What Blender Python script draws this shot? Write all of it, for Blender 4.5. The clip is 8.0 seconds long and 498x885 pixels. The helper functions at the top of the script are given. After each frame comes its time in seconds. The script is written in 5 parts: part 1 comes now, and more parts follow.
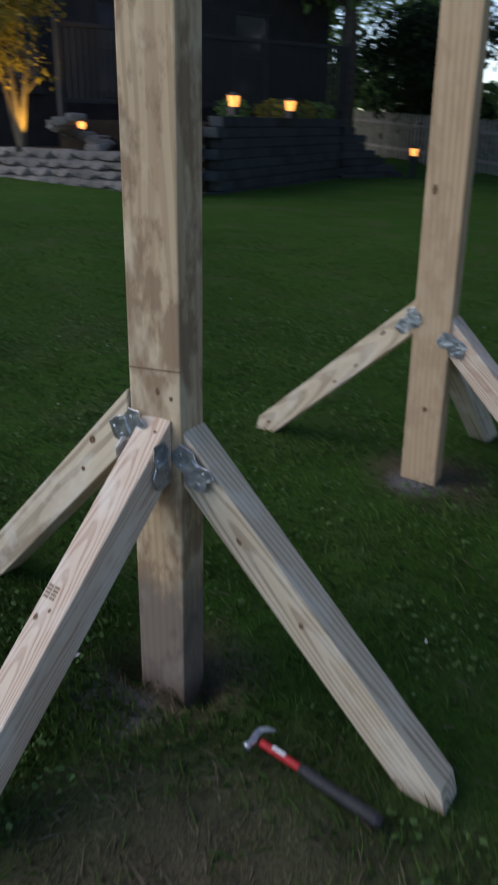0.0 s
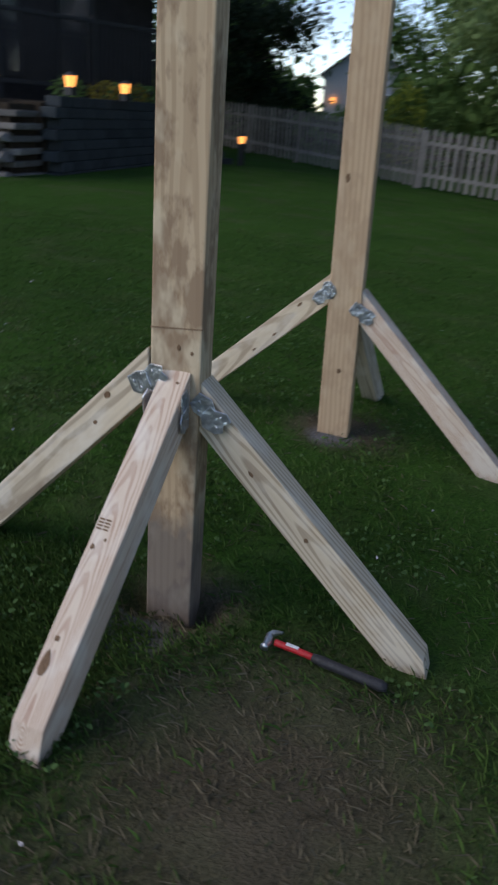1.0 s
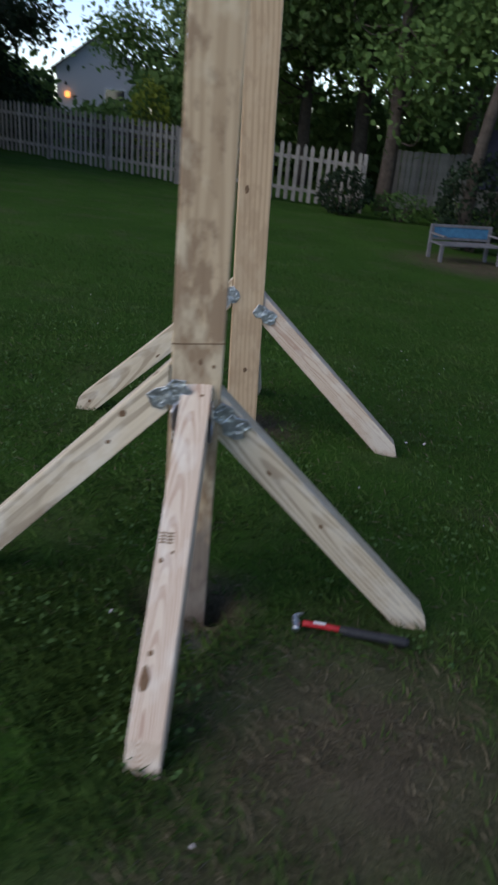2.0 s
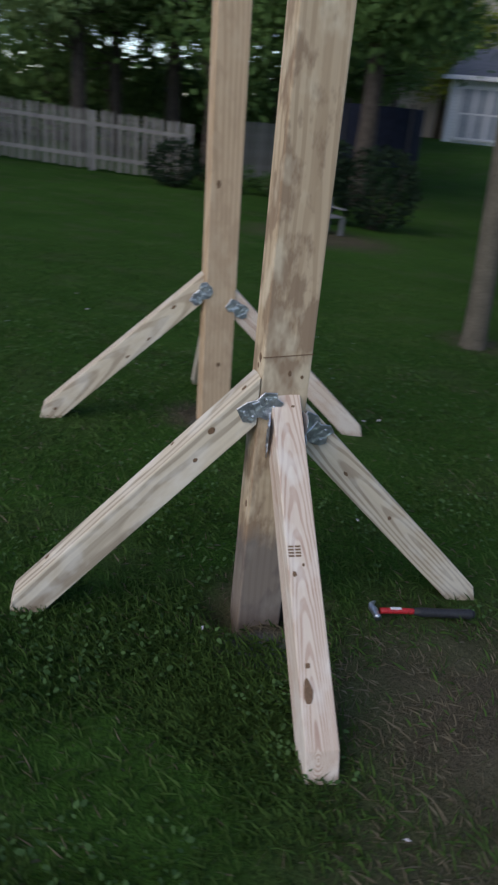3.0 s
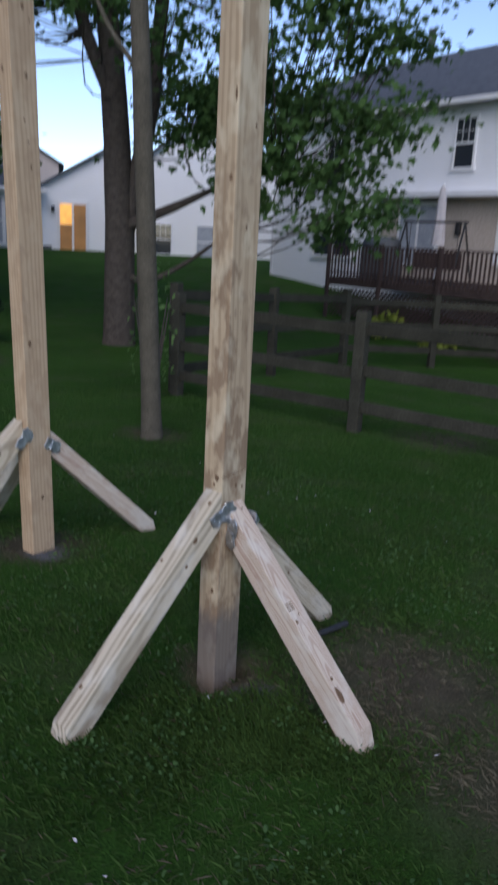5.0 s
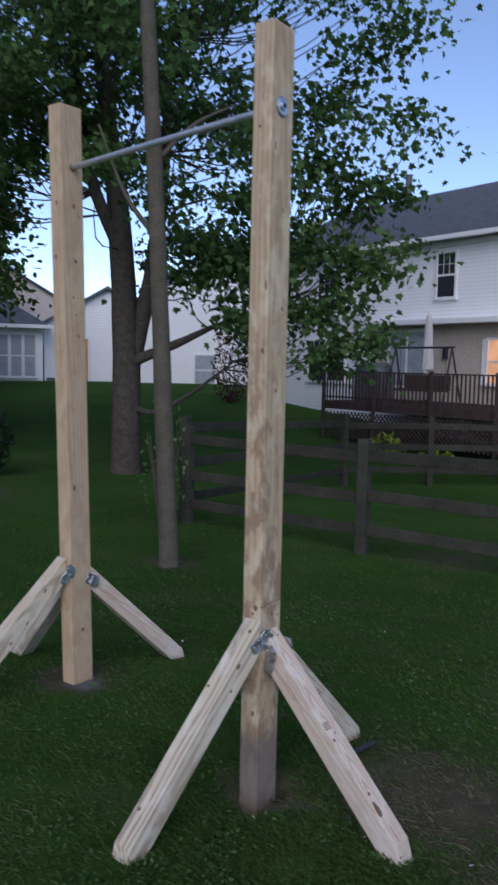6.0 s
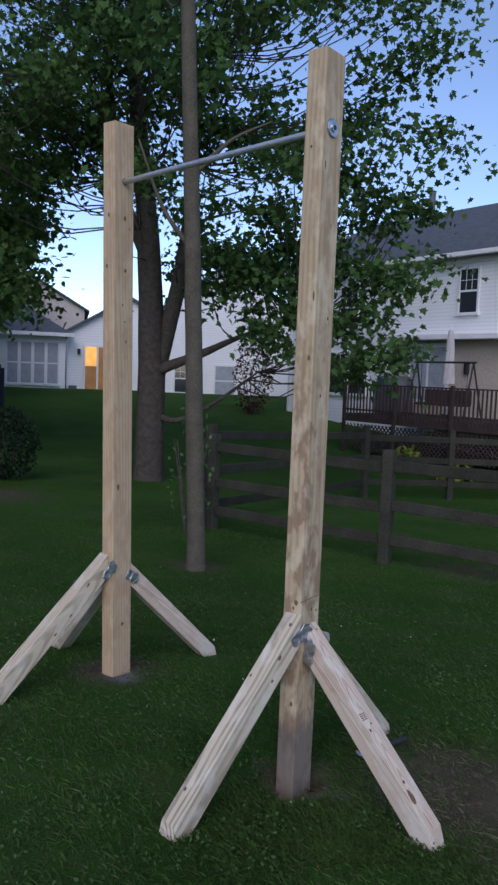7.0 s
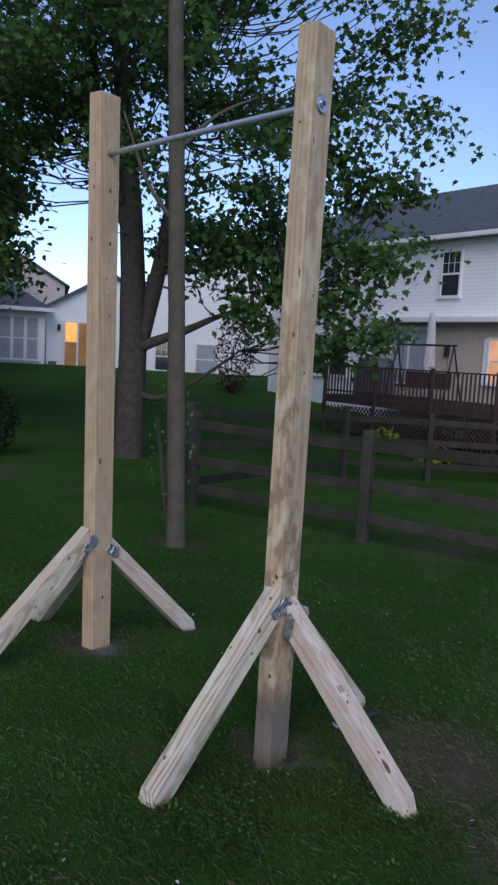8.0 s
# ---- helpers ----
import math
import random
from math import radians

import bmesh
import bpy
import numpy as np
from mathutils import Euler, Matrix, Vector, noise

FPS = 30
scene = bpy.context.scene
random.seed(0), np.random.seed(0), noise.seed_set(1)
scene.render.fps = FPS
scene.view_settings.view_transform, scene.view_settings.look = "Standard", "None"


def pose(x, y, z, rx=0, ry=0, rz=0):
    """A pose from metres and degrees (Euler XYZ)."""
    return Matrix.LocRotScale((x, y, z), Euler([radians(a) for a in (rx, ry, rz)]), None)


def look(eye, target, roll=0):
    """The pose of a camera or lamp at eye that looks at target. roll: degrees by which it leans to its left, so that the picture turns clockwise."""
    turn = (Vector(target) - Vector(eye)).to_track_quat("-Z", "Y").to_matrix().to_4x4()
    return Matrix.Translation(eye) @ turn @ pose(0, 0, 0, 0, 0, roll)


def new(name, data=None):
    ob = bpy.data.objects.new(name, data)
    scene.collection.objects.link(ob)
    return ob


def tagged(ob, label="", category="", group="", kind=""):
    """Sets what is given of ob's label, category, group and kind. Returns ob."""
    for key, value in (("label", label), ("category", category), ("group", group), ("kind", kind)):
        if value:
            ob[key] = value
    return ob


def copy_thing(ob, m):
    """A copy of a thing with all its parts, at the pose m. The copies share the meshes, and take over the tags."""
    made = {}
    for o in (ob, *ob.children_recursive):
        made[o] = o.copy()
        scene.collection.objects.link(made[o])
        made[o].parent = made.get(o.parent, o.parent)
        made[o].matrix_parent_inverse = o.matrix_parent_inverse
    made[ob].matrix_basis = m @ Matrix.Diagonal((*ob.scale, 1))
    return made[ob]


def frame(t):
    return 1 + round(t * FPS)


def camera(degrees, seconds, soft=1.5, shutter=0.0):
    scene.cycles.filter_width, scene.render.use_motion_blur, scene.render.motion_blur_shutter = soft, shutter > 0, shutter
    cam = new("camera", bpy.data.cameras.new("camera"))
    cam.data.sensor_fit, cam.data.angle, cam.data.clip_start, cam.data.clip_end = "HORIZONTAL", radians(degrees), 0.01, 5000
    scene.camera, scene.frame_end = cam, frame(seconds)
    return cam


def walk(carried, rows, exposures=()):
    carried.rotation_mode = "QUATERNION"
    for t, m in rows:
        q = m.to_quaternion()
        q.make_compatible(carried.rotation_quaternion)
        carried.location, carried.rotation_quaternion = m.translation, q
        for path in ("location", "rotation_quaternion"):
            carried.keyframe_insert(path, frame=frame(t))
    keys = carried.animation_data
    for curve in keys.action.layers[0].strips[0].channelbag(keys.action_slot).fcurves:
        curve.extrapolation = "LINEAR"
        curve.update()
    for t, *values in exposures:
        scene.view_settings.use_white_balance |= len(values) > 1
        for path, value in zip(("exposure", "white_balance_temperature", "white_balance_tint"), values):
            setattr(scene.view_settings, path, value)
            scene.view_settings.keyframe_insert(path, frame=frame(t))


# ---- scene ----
cam = camera(36.2, 8.0, soft=2.4, shutter=0.7)
PATH = [
    (0, (1.217, -1.35, 1.519), (0.126, 0.132, 0.737), 1.2),
    (0.5, (1.148, -1.642, 1.514), (0.276, -0.041, 0.692), 2.3),
    (1, (0.971, -1.904, 1.525), (0.281, -0.204, 0.729), 4.1),
    (1.5, (0.614, -2.052, 1.533), (0.242, -0.231, 0.792), 2.5),
    (2, (0.267, -2.231, 1.557), (0.173, -0.385, 0.793), 5.0),
    (2.2, (0.123, -2.3, 1.61), (0.07, -0.469, 0.807), 4.9),
    (3.3, (-0.819, -2.156, 1.621), (-0.221, -0.417, 0.835), 6.4),
    (3.5, (-0.984, -2.173, 1.669), (-0.25, -0.48, 0.896), 7.0),
    (4, (-1.355, -2.105, 1.722), (-0.414, -0.485, 1.02), 2.9),
    (4.5, (-1.718, -2.036, 1.804), (-0.561, -0.553, 1.125), 2.5),
    (4.7, (-1.892, -2.077, 1.828), (-0.575, -0.708, 1.203), 2.5),
    (5.8, (-2.442, -2.358, 2.014), (-1.024, -0.967, 1.781), 0.8),
    (6, (-2.508, -2.348, 2.032), (-1.086, -0.957, 1.829), 1.1),
    (6.5, (-2.673, -2.357, 2.01), (-1.289, -0.922, 1.851), 1.7),
    (7, (-2.734, -2.383, 1.999), (-1.34, -0.96, 1.826), 2.2),
    (7.5, (-2.746, -2.379, 1.983), (-1.325, -0.986, 1.785), 2.6),
    (8, (-2.762, -2.388, 1.98), (-1.332, -1.008, 1.757), 3.3),
]
walk(cam, [(t, look(eye, target, roll)) for t, eye, target, roll in PATH],
     exposures=[(0.0, 0.16, 8000, 16), (3.5, 0.14, 7600, 16), (4.5, 0.06, 7350, 17), (6.0, -0.05, 6950, 19), (8.0, -0.05, 6950, 19)])

# ---- world and sun: a clear sky just after sundown ----
SUN_AZ, SUN_EL = -135.0, 32.0
world = bpy.data.worlds.new("dusk_sky")
scene.world = world
world.use_nodes = True
wn = world.node_tree.nodes
sky = wn.new("ShaderNodeTexSky")
sky.sky_type = "NISHITA"
sky.sun_disc = False
sky.sun_elevation = radians(SUN_EL)
sky.sun_rotation = radians(SUN_AZ)
sky.air_density, sky.dust_density, sky.ozone_density = 0.75, 0.05, 3.8
world.node_tree.links.new(sky.outputs[0], wn["Background"].inputs[0])
wn["Background"].inputs[1].default_value = 0.225
sun = new("sun", bpy.data.lights.new("sun", "SUN"))
sun.data.energy, sun.data.angle, sun.data.color = 1.65, radians(50), (0.96, 0.97, 0.98)
sun.matrix_basis = look((-6.0, -4.5, 5.4), (0, 0, 0))

# ---- materials ----


def material(name, rough=0.8, metal=0.0):
    m = bpy.data.materials.new(name)
    m.use_nodes = True
    b = m.node_tree.nodes["Principled BSDF"]
    b.inputs["Roughness"].default_value = rough
    b.inputs["Metallic"].default_value = metal
    return m, m.node_tree.nodes, m.node_tree.links, b


def coords(n, l, space, scale):
    tc, mp = n.new("ShaderNodeTexCoord"), n.new("ShaderNodeMapping")
    mp.inputs["Scale"].default_value = scale
    l.new(tc.outputs[space], mp.inputs[0])
    return mp.outputs[0]


def noise_of(n, l, vec, scale, detail=4.0, rough=0.55):
    t = n.new("ShaderNodeTexNoise")
    t.inputs["Scale"].default_value, t.inputs["Detail"].default_value, t.inputs["Roughness"].default_value = scale, detail, rough
    l.new(vec, t.inputs["Vector"])
    return t.outputs["Fac"]


def ramp_of(n, l, fac, stops):
    r = n.new("ShaderNodeValToRGB")
    e = r.color_ramp.elements
    while len(e) < len(stops):
        e.new(0.5)
    for k, (p, c) in enumerate(stops):
        e[k].position, e[k].color = p, (*c, 1)
    l.new(fac, r.inputs[0])
    return r.outputs[0]


def mix_of(n, l, fac, a, b, mode="MIX"):
    m = n.new("ShaderNodeMix")
    m.data_type, m.blend_type = "RGBA", mode
    for sock, v in ((m.inputs[0], fac), (m.inputs[6], a), (m.inputs[7], b)):
        if isinstance(v, (int, float)):
            sock.default_value = v
        elif isinstance(v, tuple):
            sock.default_value = (*v, 1)
        else:
            l.new(v, sock)
    return m.outputs[2]


def bump_of(n, l, b, height, strength, distance=0.01):
    k = n.new("ShaderNodeBump")
    k.inputs["Strength"].default_value, k.inputs["Distance"].default_value = strength, distance
    l.new(height, k.inputs["Height"])
    l.new(k.outputs[0], b.inputs["Normal"])


def rough_surface(name, dark, light, scale=6.0, rough=0.85, fine=60.0, bump=0.3, dist=0.01, metal=0.0, island=0.0):
    """A mottled surface: broad patches, fine grain and relief."""
    m, n, l, b = material(name, rough, metal)
    b.inputs["Specular IOR Level"].default_value = 0.5 if metal or rough < 0.7 else 0.15
    v = coords(n, l, "Object", (1, 1, 1))
    a, f = noise_of(n, l, v, scale, 5), noise_of(n, l, v, fine, 3)
    c = ramp_of(n, l, a, [(0.3, dark), (0.72, light)])
    c = mix_of(n, l, 0.35, c, ramp_of(n, l, f, [(0.3, tuple(x * 0.55 for x in dark)), (0.7, tuple(min(1, x * 1.25) for x in light))]))
    if island:
        g = n.new("ShaderNodeNewGeometry")
        o = n.new("ShaderNodeObjectInfo")
        ad = n.new("ShaderNodeMath")
        l.new(g.outputs["Random Per Island"], ad.inputs[0])
        l.new(o.outputs["Random"], ad.inputs[1])
        fr = n.new("ShaderNodeMath")
        fr.operation = "FRACT"
        l.new(ad.outputs[0], fr.inputs[0])
        lo, hi = 1 - island, 1 + island
        c = mix_of(n, l, 1.0, c, ramp_of(n, l, fr.outputs[0], [(0, (lo, lo, lo)), (1, (1, 1, 1))]), "MULTIPLY")
    l.new(c, b.inputs["Base Color"])
    bump_of(n, l, b, f, bump, dist)
    return m


def timber(name, base, streak, blotch, pale, axis, blotchy=0.5, mud=0.0, rings=22.0, paleness=0.5, askew=(0, 0, 0), pith=(0, 0, 0), dry=9.0):
    """Sawn pine: growth-ring streaks along the given local axis, blotches of moisture and stain."""
    m, n, l, b = material(name, 0.78)
    b.inputs["Specular IOR Level"].default_value = 0.25
    st2 = [60.0, 60.0, 60.0]
    st2[axis] = 2.0
    vf = coords(n, l, "Object", st2)
    st3 = [1.0, 1.0, 1.0]
    st3[axis] = 0.5
    vb = coords(n, l, "Object", st3)
    # growth rings round a pith line that runs slightly askew to the board
    tc, mp = n.new("ShaderNodeTexCoord"), n.new("ShaderNodeMapping")
    st = [1.0, 1.0, 1.0]
    st[axis] = 0.3
    mp.inputs["Scale"].default_value = st
    mp.inputs["Rotation"].default_value = tuple(radians(q) for q in askew)
    mp.inputs["Location"].default_value = pith
    l.new(tc.outputs["Object"], mp.inputs[0])
    wv = n.new("ShaderNodeTexWave")
    wv.wave_type, wv.rings_direction = "RINGS", "XYZ"[axis]
    wv.inputs["Scale"].default_value, wv.inputs["Distortion"].default_value = rings, 3.2
    wv.inputs["Detail"].default_value, wv.inputs["Detail Scale"].default_value = 2.0, 0.55
    l.new(mp.outputs[0], wv.inputs["Vector"])
    ring = ramp_of(n, l, wv.outputs["Fac"], [(0.0, base), (0.48, base), (0.80, streak), (1.0, streak)])
    ring = mix_of(n, l, ramp_of(n, l, noise_of(n, l, vb, 3.0, 2), [(0.32, (0.5,) * 3), (0.60, (1, 1, 1))]), base, ring)
    fine = noise_of(n, l, vf, 1.0, 5, 0.6)
    c = mix_of(n, l, 0.30, ring, ramp_of(n, l, fine, [(0.28, streak), (0.62, base)]))
    bl = noise_of(n, l, vb, 11.0, 4, 0.6)
    bf = ramp_of(n, l, bl, [(0.47, (0, 0, 0)), (0.55, (1, 1, 1))])
    mul = n.new("ShaderNodeMath")
    mul.operation = "MULTIPLY"
    mul.inputs[1].default_value = blotchy
    l.new(bf, mul.inputs[0])
    if dry < 9:
        # above this height the post is dry and even in colour
        hx, hr, hm = n.new("ShaderNodeSeparateXYZ"), n.new("ShaderNodeMapRange"), n.new("ShaderNodeMath")
        l.new(tc.outputs["Object"], hx.inputs[0])
        l.new(hx.outputs[2], hr.inputs["Value"])
        hr.inputs["From Min"].default_value, hr.inputs["From Max"].default_value = dry - 0.25, dry + 0.35
        hr.inputs["To Min"].default_value, hr.inputs["To Max"].default_value = blotchy, 0.12
        hm.operation = "MULTIPLY"
        l.new(bf, hm.inputs[0])
        l.new(hr.outputs[0], hm.inputs[1])
        mul = hm
    c = mix_of(n, l, mul.outputs[0], c, blotch)
    bl2 = noise_of(n, l, vb, 13.0, 3, 0.55)
    c = mix_of(n, l, ramp_of(n, l, bl2, [(0.50, (0, 0, 0)), (0.66, (paleness,) * 3)]), c, pale)
    if mud:
        sx, mr = n.new("ShaderNodeSeparateXYZ"), n.new("ShaderNodeMapRange")
        l.new(tc.outputs["Object"], sx.inputs[0])
        mn = n.new("ShaderNodeMath")
        mn.operation = "MULTIPLY_ADD"
        mn.inputs[1].default_value, mn.inputs[2].default_value = -0.32, 0.16
        l.new(bl2, mn.inputs[0])
        ad = n.new("ShaderNodeMath")
        l.new(sx.outputs[2], ad.inputs[0])
        l.new(mn.outputs[0], ad.inputs[1])
        l.new(ad.outputs[0], mr.inputs["Value"])
        mr.inputs["From Min"].default_value, mr.inputs["From Max"].default_value = mud - 0.07, mud + 0.03
        mr.inputs["To Min"].default_value, mr.inputs["To Max"].default_value = 0.75, 0.0
        c = mix_of(n, l, mr.outputs[0], c, (0.12, 0.105, 0.10))
    l.new(c, b.inputs["Base Color"])
    bump_of(n, l, b, fine, 0.25, 0.003)
    return m


POST_WOOD = timber("post_wood", (0.55, 0.39, 0.25), (0.43, 0.285, 0.17), (0.38, 0.25, 0.155), (0.61, 0.46, 0.31), 2, 0.4, 0.0, 14.0, 0.4, (5, 3, 0), (0.05, 0.06, 0))
POST_WOOD_MUDDY = timber("post_wood_muddy", (0.52, 0.385, 0.25), (0.39, 0.27, 0.165), (0.25, 0.16, 0.10), (0.69, 0.57, 0.40), 2, 0.75, 0.36, 14.0, 0.65, (-4, 5, 0), (-0.06, 0.05, 0), 2.0)
BRACE_WOOD = timber("brace_wood", (0.64, 0.54, 0.40), (0.24, 0.18, 0.125), (0.54, 0.44, 0.33), (0.74, 0.68, 0.58), 0, 0.12, 0.0, 20.0, 0.5, (0, 3.0, 2.0), (0, 0.03, 0.085))
BRACE_FLAME = timber("brace_flame_wood", (0.64, 0.535, 0.39), (0.30, 0.215, 0.145), (0.54, 0.44, 0.33), (0.73, 0.67, 0.57), 0, 0.12, 0.0, 22.0, 0.4, (0, 2.0, -13.0), (0, 0.10, 0.05))
BRACE_PINK = timber("brace_pink_wood", (0.66, 0.545, 0.43), (0.40, 0.235, 0.17), (0.57, 0.46, 0.365), (0.73, 0.67, 0.58), 0, 0.15, 0.0, 52.0, 0.55, (0, 11.0, 1.0), (0, 0.006, 0.070))
KNOT = rough_surface("knot", (0.12, 0.07, 0.04), (0.23, 0.14, 0.085), 40, 0.7, 200)
STEEL = rough_surface("galvanised_steel", (0.30, 0.33, 0.37), (0.70, 0.73, 0.78), 30, 0.32, 26, 0.7, 0.010, 0.9)
PIPE = rough_surface("pipe_steel", (0.50, 0.52, 0.56), (0.66, 0.68, 0.72), 20, 0.42, 120, 0.1, 0.002, 0.7)
RED = rough_surface("red_rubber", (0.40, 0.012, 0.016), (0.58, 0.02, 0.025), 30, 0.5, 120)
BLACK_GRIP = rough_surface("black_grip", (0.012, 0.012, 0.014), (0.03, 0.03, 0.033), 30, 0.6, 120)
WHITE_PAINT = rough_surface("white_paint", (0.72, 0.72, 0.74), (0.82, 0.82, 0.82), 3, 0.6, 40, 0.1)
FENCE_PALE = rough_surface("weathered_picket_wood", (0.18, 0.17, 0.155), (0.32, 0.305, 0.275), 3, 0.9, 50, 0.3, 0.01, 0, 0.35)
RAIL_WOOD = rough_surface("weathered_rail_wood", (0.026, 0.026, 0.019), (0.070, 0.065, 0.048), 2.5, 0.9, 40, 0.5, 0.02, 0, 0.3)
DECK_WOOD = rough_surface("dark_red_deck_wood", (0.042, 0.028, 0.026), (0.080, 0.056, 0.052), 3, 0.8, 40)
BLACK_METAL = rough_surface("black_paint", (0.012, 0.012, 0.014), (0.03, 0.03, 0.032), 5, 0.5, 60)
DARK_BLOCK = rough_surface("dark_masonry_block", (0.035, 0.045, 0.05), (0.075, 0.085, 0.09), 4, 0.9, 50, 0.6, 0.02, 0, 0.35)
STONE = rough_surface("grey_field_stone", (0.13, 0.118, 0.112), (0.31, 0.29, 0.265), 5, 0.9, 40, 0.7, 0.03, 0, 0.4)
SOIL = rough_surface("bed_soil", (0.025, 0.018, 0.013), (0.06, 0.045, 0.032), 8, 0.95, 60, 0.8, 0.03)
BARK = rough_surface("grey_brown_bark", (0.045, 0.036, 0.03), (0.115, 0.095, 0.08), 9, 0.95, 45, 0.9, 0.03)
BARK_PALE = rough_surface("smooth_pale_bark", (0.066, 0.057, 0.042), (0.128, 0.110, 0.082), 6, 0.9, 50, 0.5, 0.01)
SHINGLE = rough_surface("grey_shingle", (0.07, 0.08, 0.095), (0.13, 0.14, 0.16), 5, 0.95, 30, 0.5, 0.02)
BLUE_CLOTH = rough_surface("blue_fabric", (0.03, 0.10, 0.20), (0.06, 0.22, 0.34), 9, 0.9, 80)
BENCH_GREY = rough_surface("bench_grey_wood", (0.10, 0.10, 0.11), (0.19, 0.19, 0.20), 6, 0.8, 60)
CANVAS = rough_surface("pale_canvas", (0.50, 0.46, 0.47), (0.62, 0.58, 0.58), 6, 0.9, 80)
GREY_COVER = rough_surface("grey_vinyl_cover", (0.06, 0.065, 0.07), (0.12, 0.125, 0.13), 5, 0.6, 60)
LIME = rough_surface("lime_plastic", (0.25, 0.62, 0.05), (0.40, 0.80, 0.10), 5, 0.5, 60)
TRAMP_NET = rough_surface("dark_blue_net", (0.008, 0.010, 0.018), (0.02, 0.025, 0.045), 5, 0.9, 60)
# matte blue-grey fill for the pale window and patio door panes
PALE_PANE = rough_surface("pale_grey_pane", (0.26, 0.29, 0.33), (0.42, 0.45, 0.50), 3, 0.9, 30)


def siding(name, colour, pitch):
    m, n, l, b = material(name, 0.6)
    v = coords(n, l, "Object", (1, 1, 1))
    sx = n.new("ShaderNodeSeparateXYZ")
    l.new(v, sx.inputs[0])
    d = n.new("ShaderNodeMath")
    d.operation = "DIVIDE"
    d.inputs[1].default_value = pitch
    l.new(sx.outputs[2], d.inputs[0])
    fr = n.new("ShaderNodeMath")
    fr.operation = "FRACT"
    l.new(d.outputs[0], fr.inputs[0])
    c = ramp_of(n, l, fr.outputs[0], [(0.0, tuple(x * 0.55 for x in colour)), (0.14, colour), (1.0, tuple(x * 0.97 for x in colour))])
    c = mix_of(n, l, 0.15, c, ramp_of(n, l, noise_of(n, l, v, 0.9, 4), [(0.3, tuple(x * 0.8 for x in colour)), (0.7, colour)]))
    l.new(c, b.inputs["Base Color"])
    bump_of(n, l, b, fr.outputs[0], 0.6, 0.02)
    return m


SIDING_WHITE = siding("white_lap_siding", (0.90, 0.90, 0.92), 0.115)
# the pinkish dusk glow on the pale gable is mixed into this colour
SIDING_CREAM_GLOW = siding("cream_glow_lap_siding", (0.62, 0.54, 0.50), 0.115)
SIDING_GREY = siding("grey_lap_siding", (0.58, 0.58, 0.62), 0.115)
BEIGE_WALL = rough_surface("beige_wall", (0.42, 0.36, 0.31), (0.50, 0.43, 0.37), 1.5, 0.8, 20)


def glass(name, tint):
    m, n, l, b = material(name, 0.06)
    b.inputs["Base Color"].default_value = (*tint, 1)
    b.inputs["Specular IOR Level"].default_value = 0.9
    return m


PANE = glass("window_glass", (0.03, 0.035, 0.045))


def glow(name, colour, strength):
    m, n, l, b = material(name, 0.6)
    v = coords(n, l, "Object", (1, 1, 1))
    c = ramp_of(n, l, noise_of(n, l, v, 1.6, 3), [(0.3, tuple(x * 0.6 for x in colour)), (0.7, colour)])
    l.new(c, b.inputs["Base Color"])
    l.new(c, b.inputs["Emission Color"])
    b.inputs["Emission Strength"].default_value = strength
    return m


LIT_ROOM = glow("lit_room", (1.0, 0.52, 0.13), 0.9)
LIT_DIM = glow("dim_lit_room", (0.34, 0.17, 0.06), 0.35)
LIT_BLIND = glow("lit_blind", (0.95, 0.50, 0.28), 0.5)
LANTERN_GLOW = glow("lantern_glow", (1.0, 0.42, 0.12), 2.2)


def leafage(name, dark, light, through_light=0.35):
    m, n, l, b = material(name, 0.75)
    b.inputs["Specular IOR Level"].default_value = 0.1
    g, o = n.new("ShaderNodeNewGeometry"), n.new("ShaderNodeObjectInfo")
    c = ramp_of(n, l, g.outputs["Random Per Island"], [(0.0, dark), (0.75, light), (1.0, tuple(min(1, x * 1.35) for x in light))])
    v = coords(n, l, "Object", (1, 1, 1))
    c = mix_of(n, l, 0.5, c, ramp_of(n, l, noise_of(n, l, v, 0.8, 3), [(0.35, dark), (0.65, light)]))
    l.new(c, b.inputs["Base Color"])
    tr, mx = n.new("ShaderNodeBsdfTranslucent"), n.new("ShaderNodeMixShader")
    l.new(c, tr.inputs[0])
    mx.inputs[0].default_value = through_light
    l.new(b.outputs[0], mx.inputs[1])
    l.new(tr.outputs[0], mx.inputs[2])
    l.new(mx.outputs[0], n["Material Output"].inputs[0])
    return m


LEAF_MAPLE = leafage("maple_leaf", (0.038, 0.080, 0.026), (0.092, 0.176, 0.054))
LEAF_BACK = leafage("wood_leaf", (0.055, 0.115, 0.036), (0.15, 0.26, 0.085))
LEAF_WILLOW = leafage("willow_leaf", (0.13, 0.21, 0.08), (0.26, 0.37, 0.16))
LEAF_DARK = leafage("yew_leaf", (0.012, 0.024, 0.014), (0.03, 0.055, 0.028))
LEAF_LIME = leafage("spring_leaf", (0.15, 0.20, 0.03), (0.30, 0.36, 0.07))
LEAF_RED = leafage("copper_leaf", (0.05, 0.014, 0.014), (0.10, 0.03, 0.028))
LEAF_GOLD = leafage("ornamental_leaf", (0.12, 0.11, 0.02), (0.26, 0.22, 0.05))
BLADE = leafage("grass_blade", (0.021, 0.052, 0.012), (0.064, 0.122, 0.030), 0.2)
CLOVER = leafage("clover_leaf", (0.030, 0.070, 0.022), (0.080, 0.150, 0.050), 0.2)
STRAW = leafage("dead_grass_blade", (0.075, 0.064, 0.042), (0.175, 0.15, 0.10), 0.2)

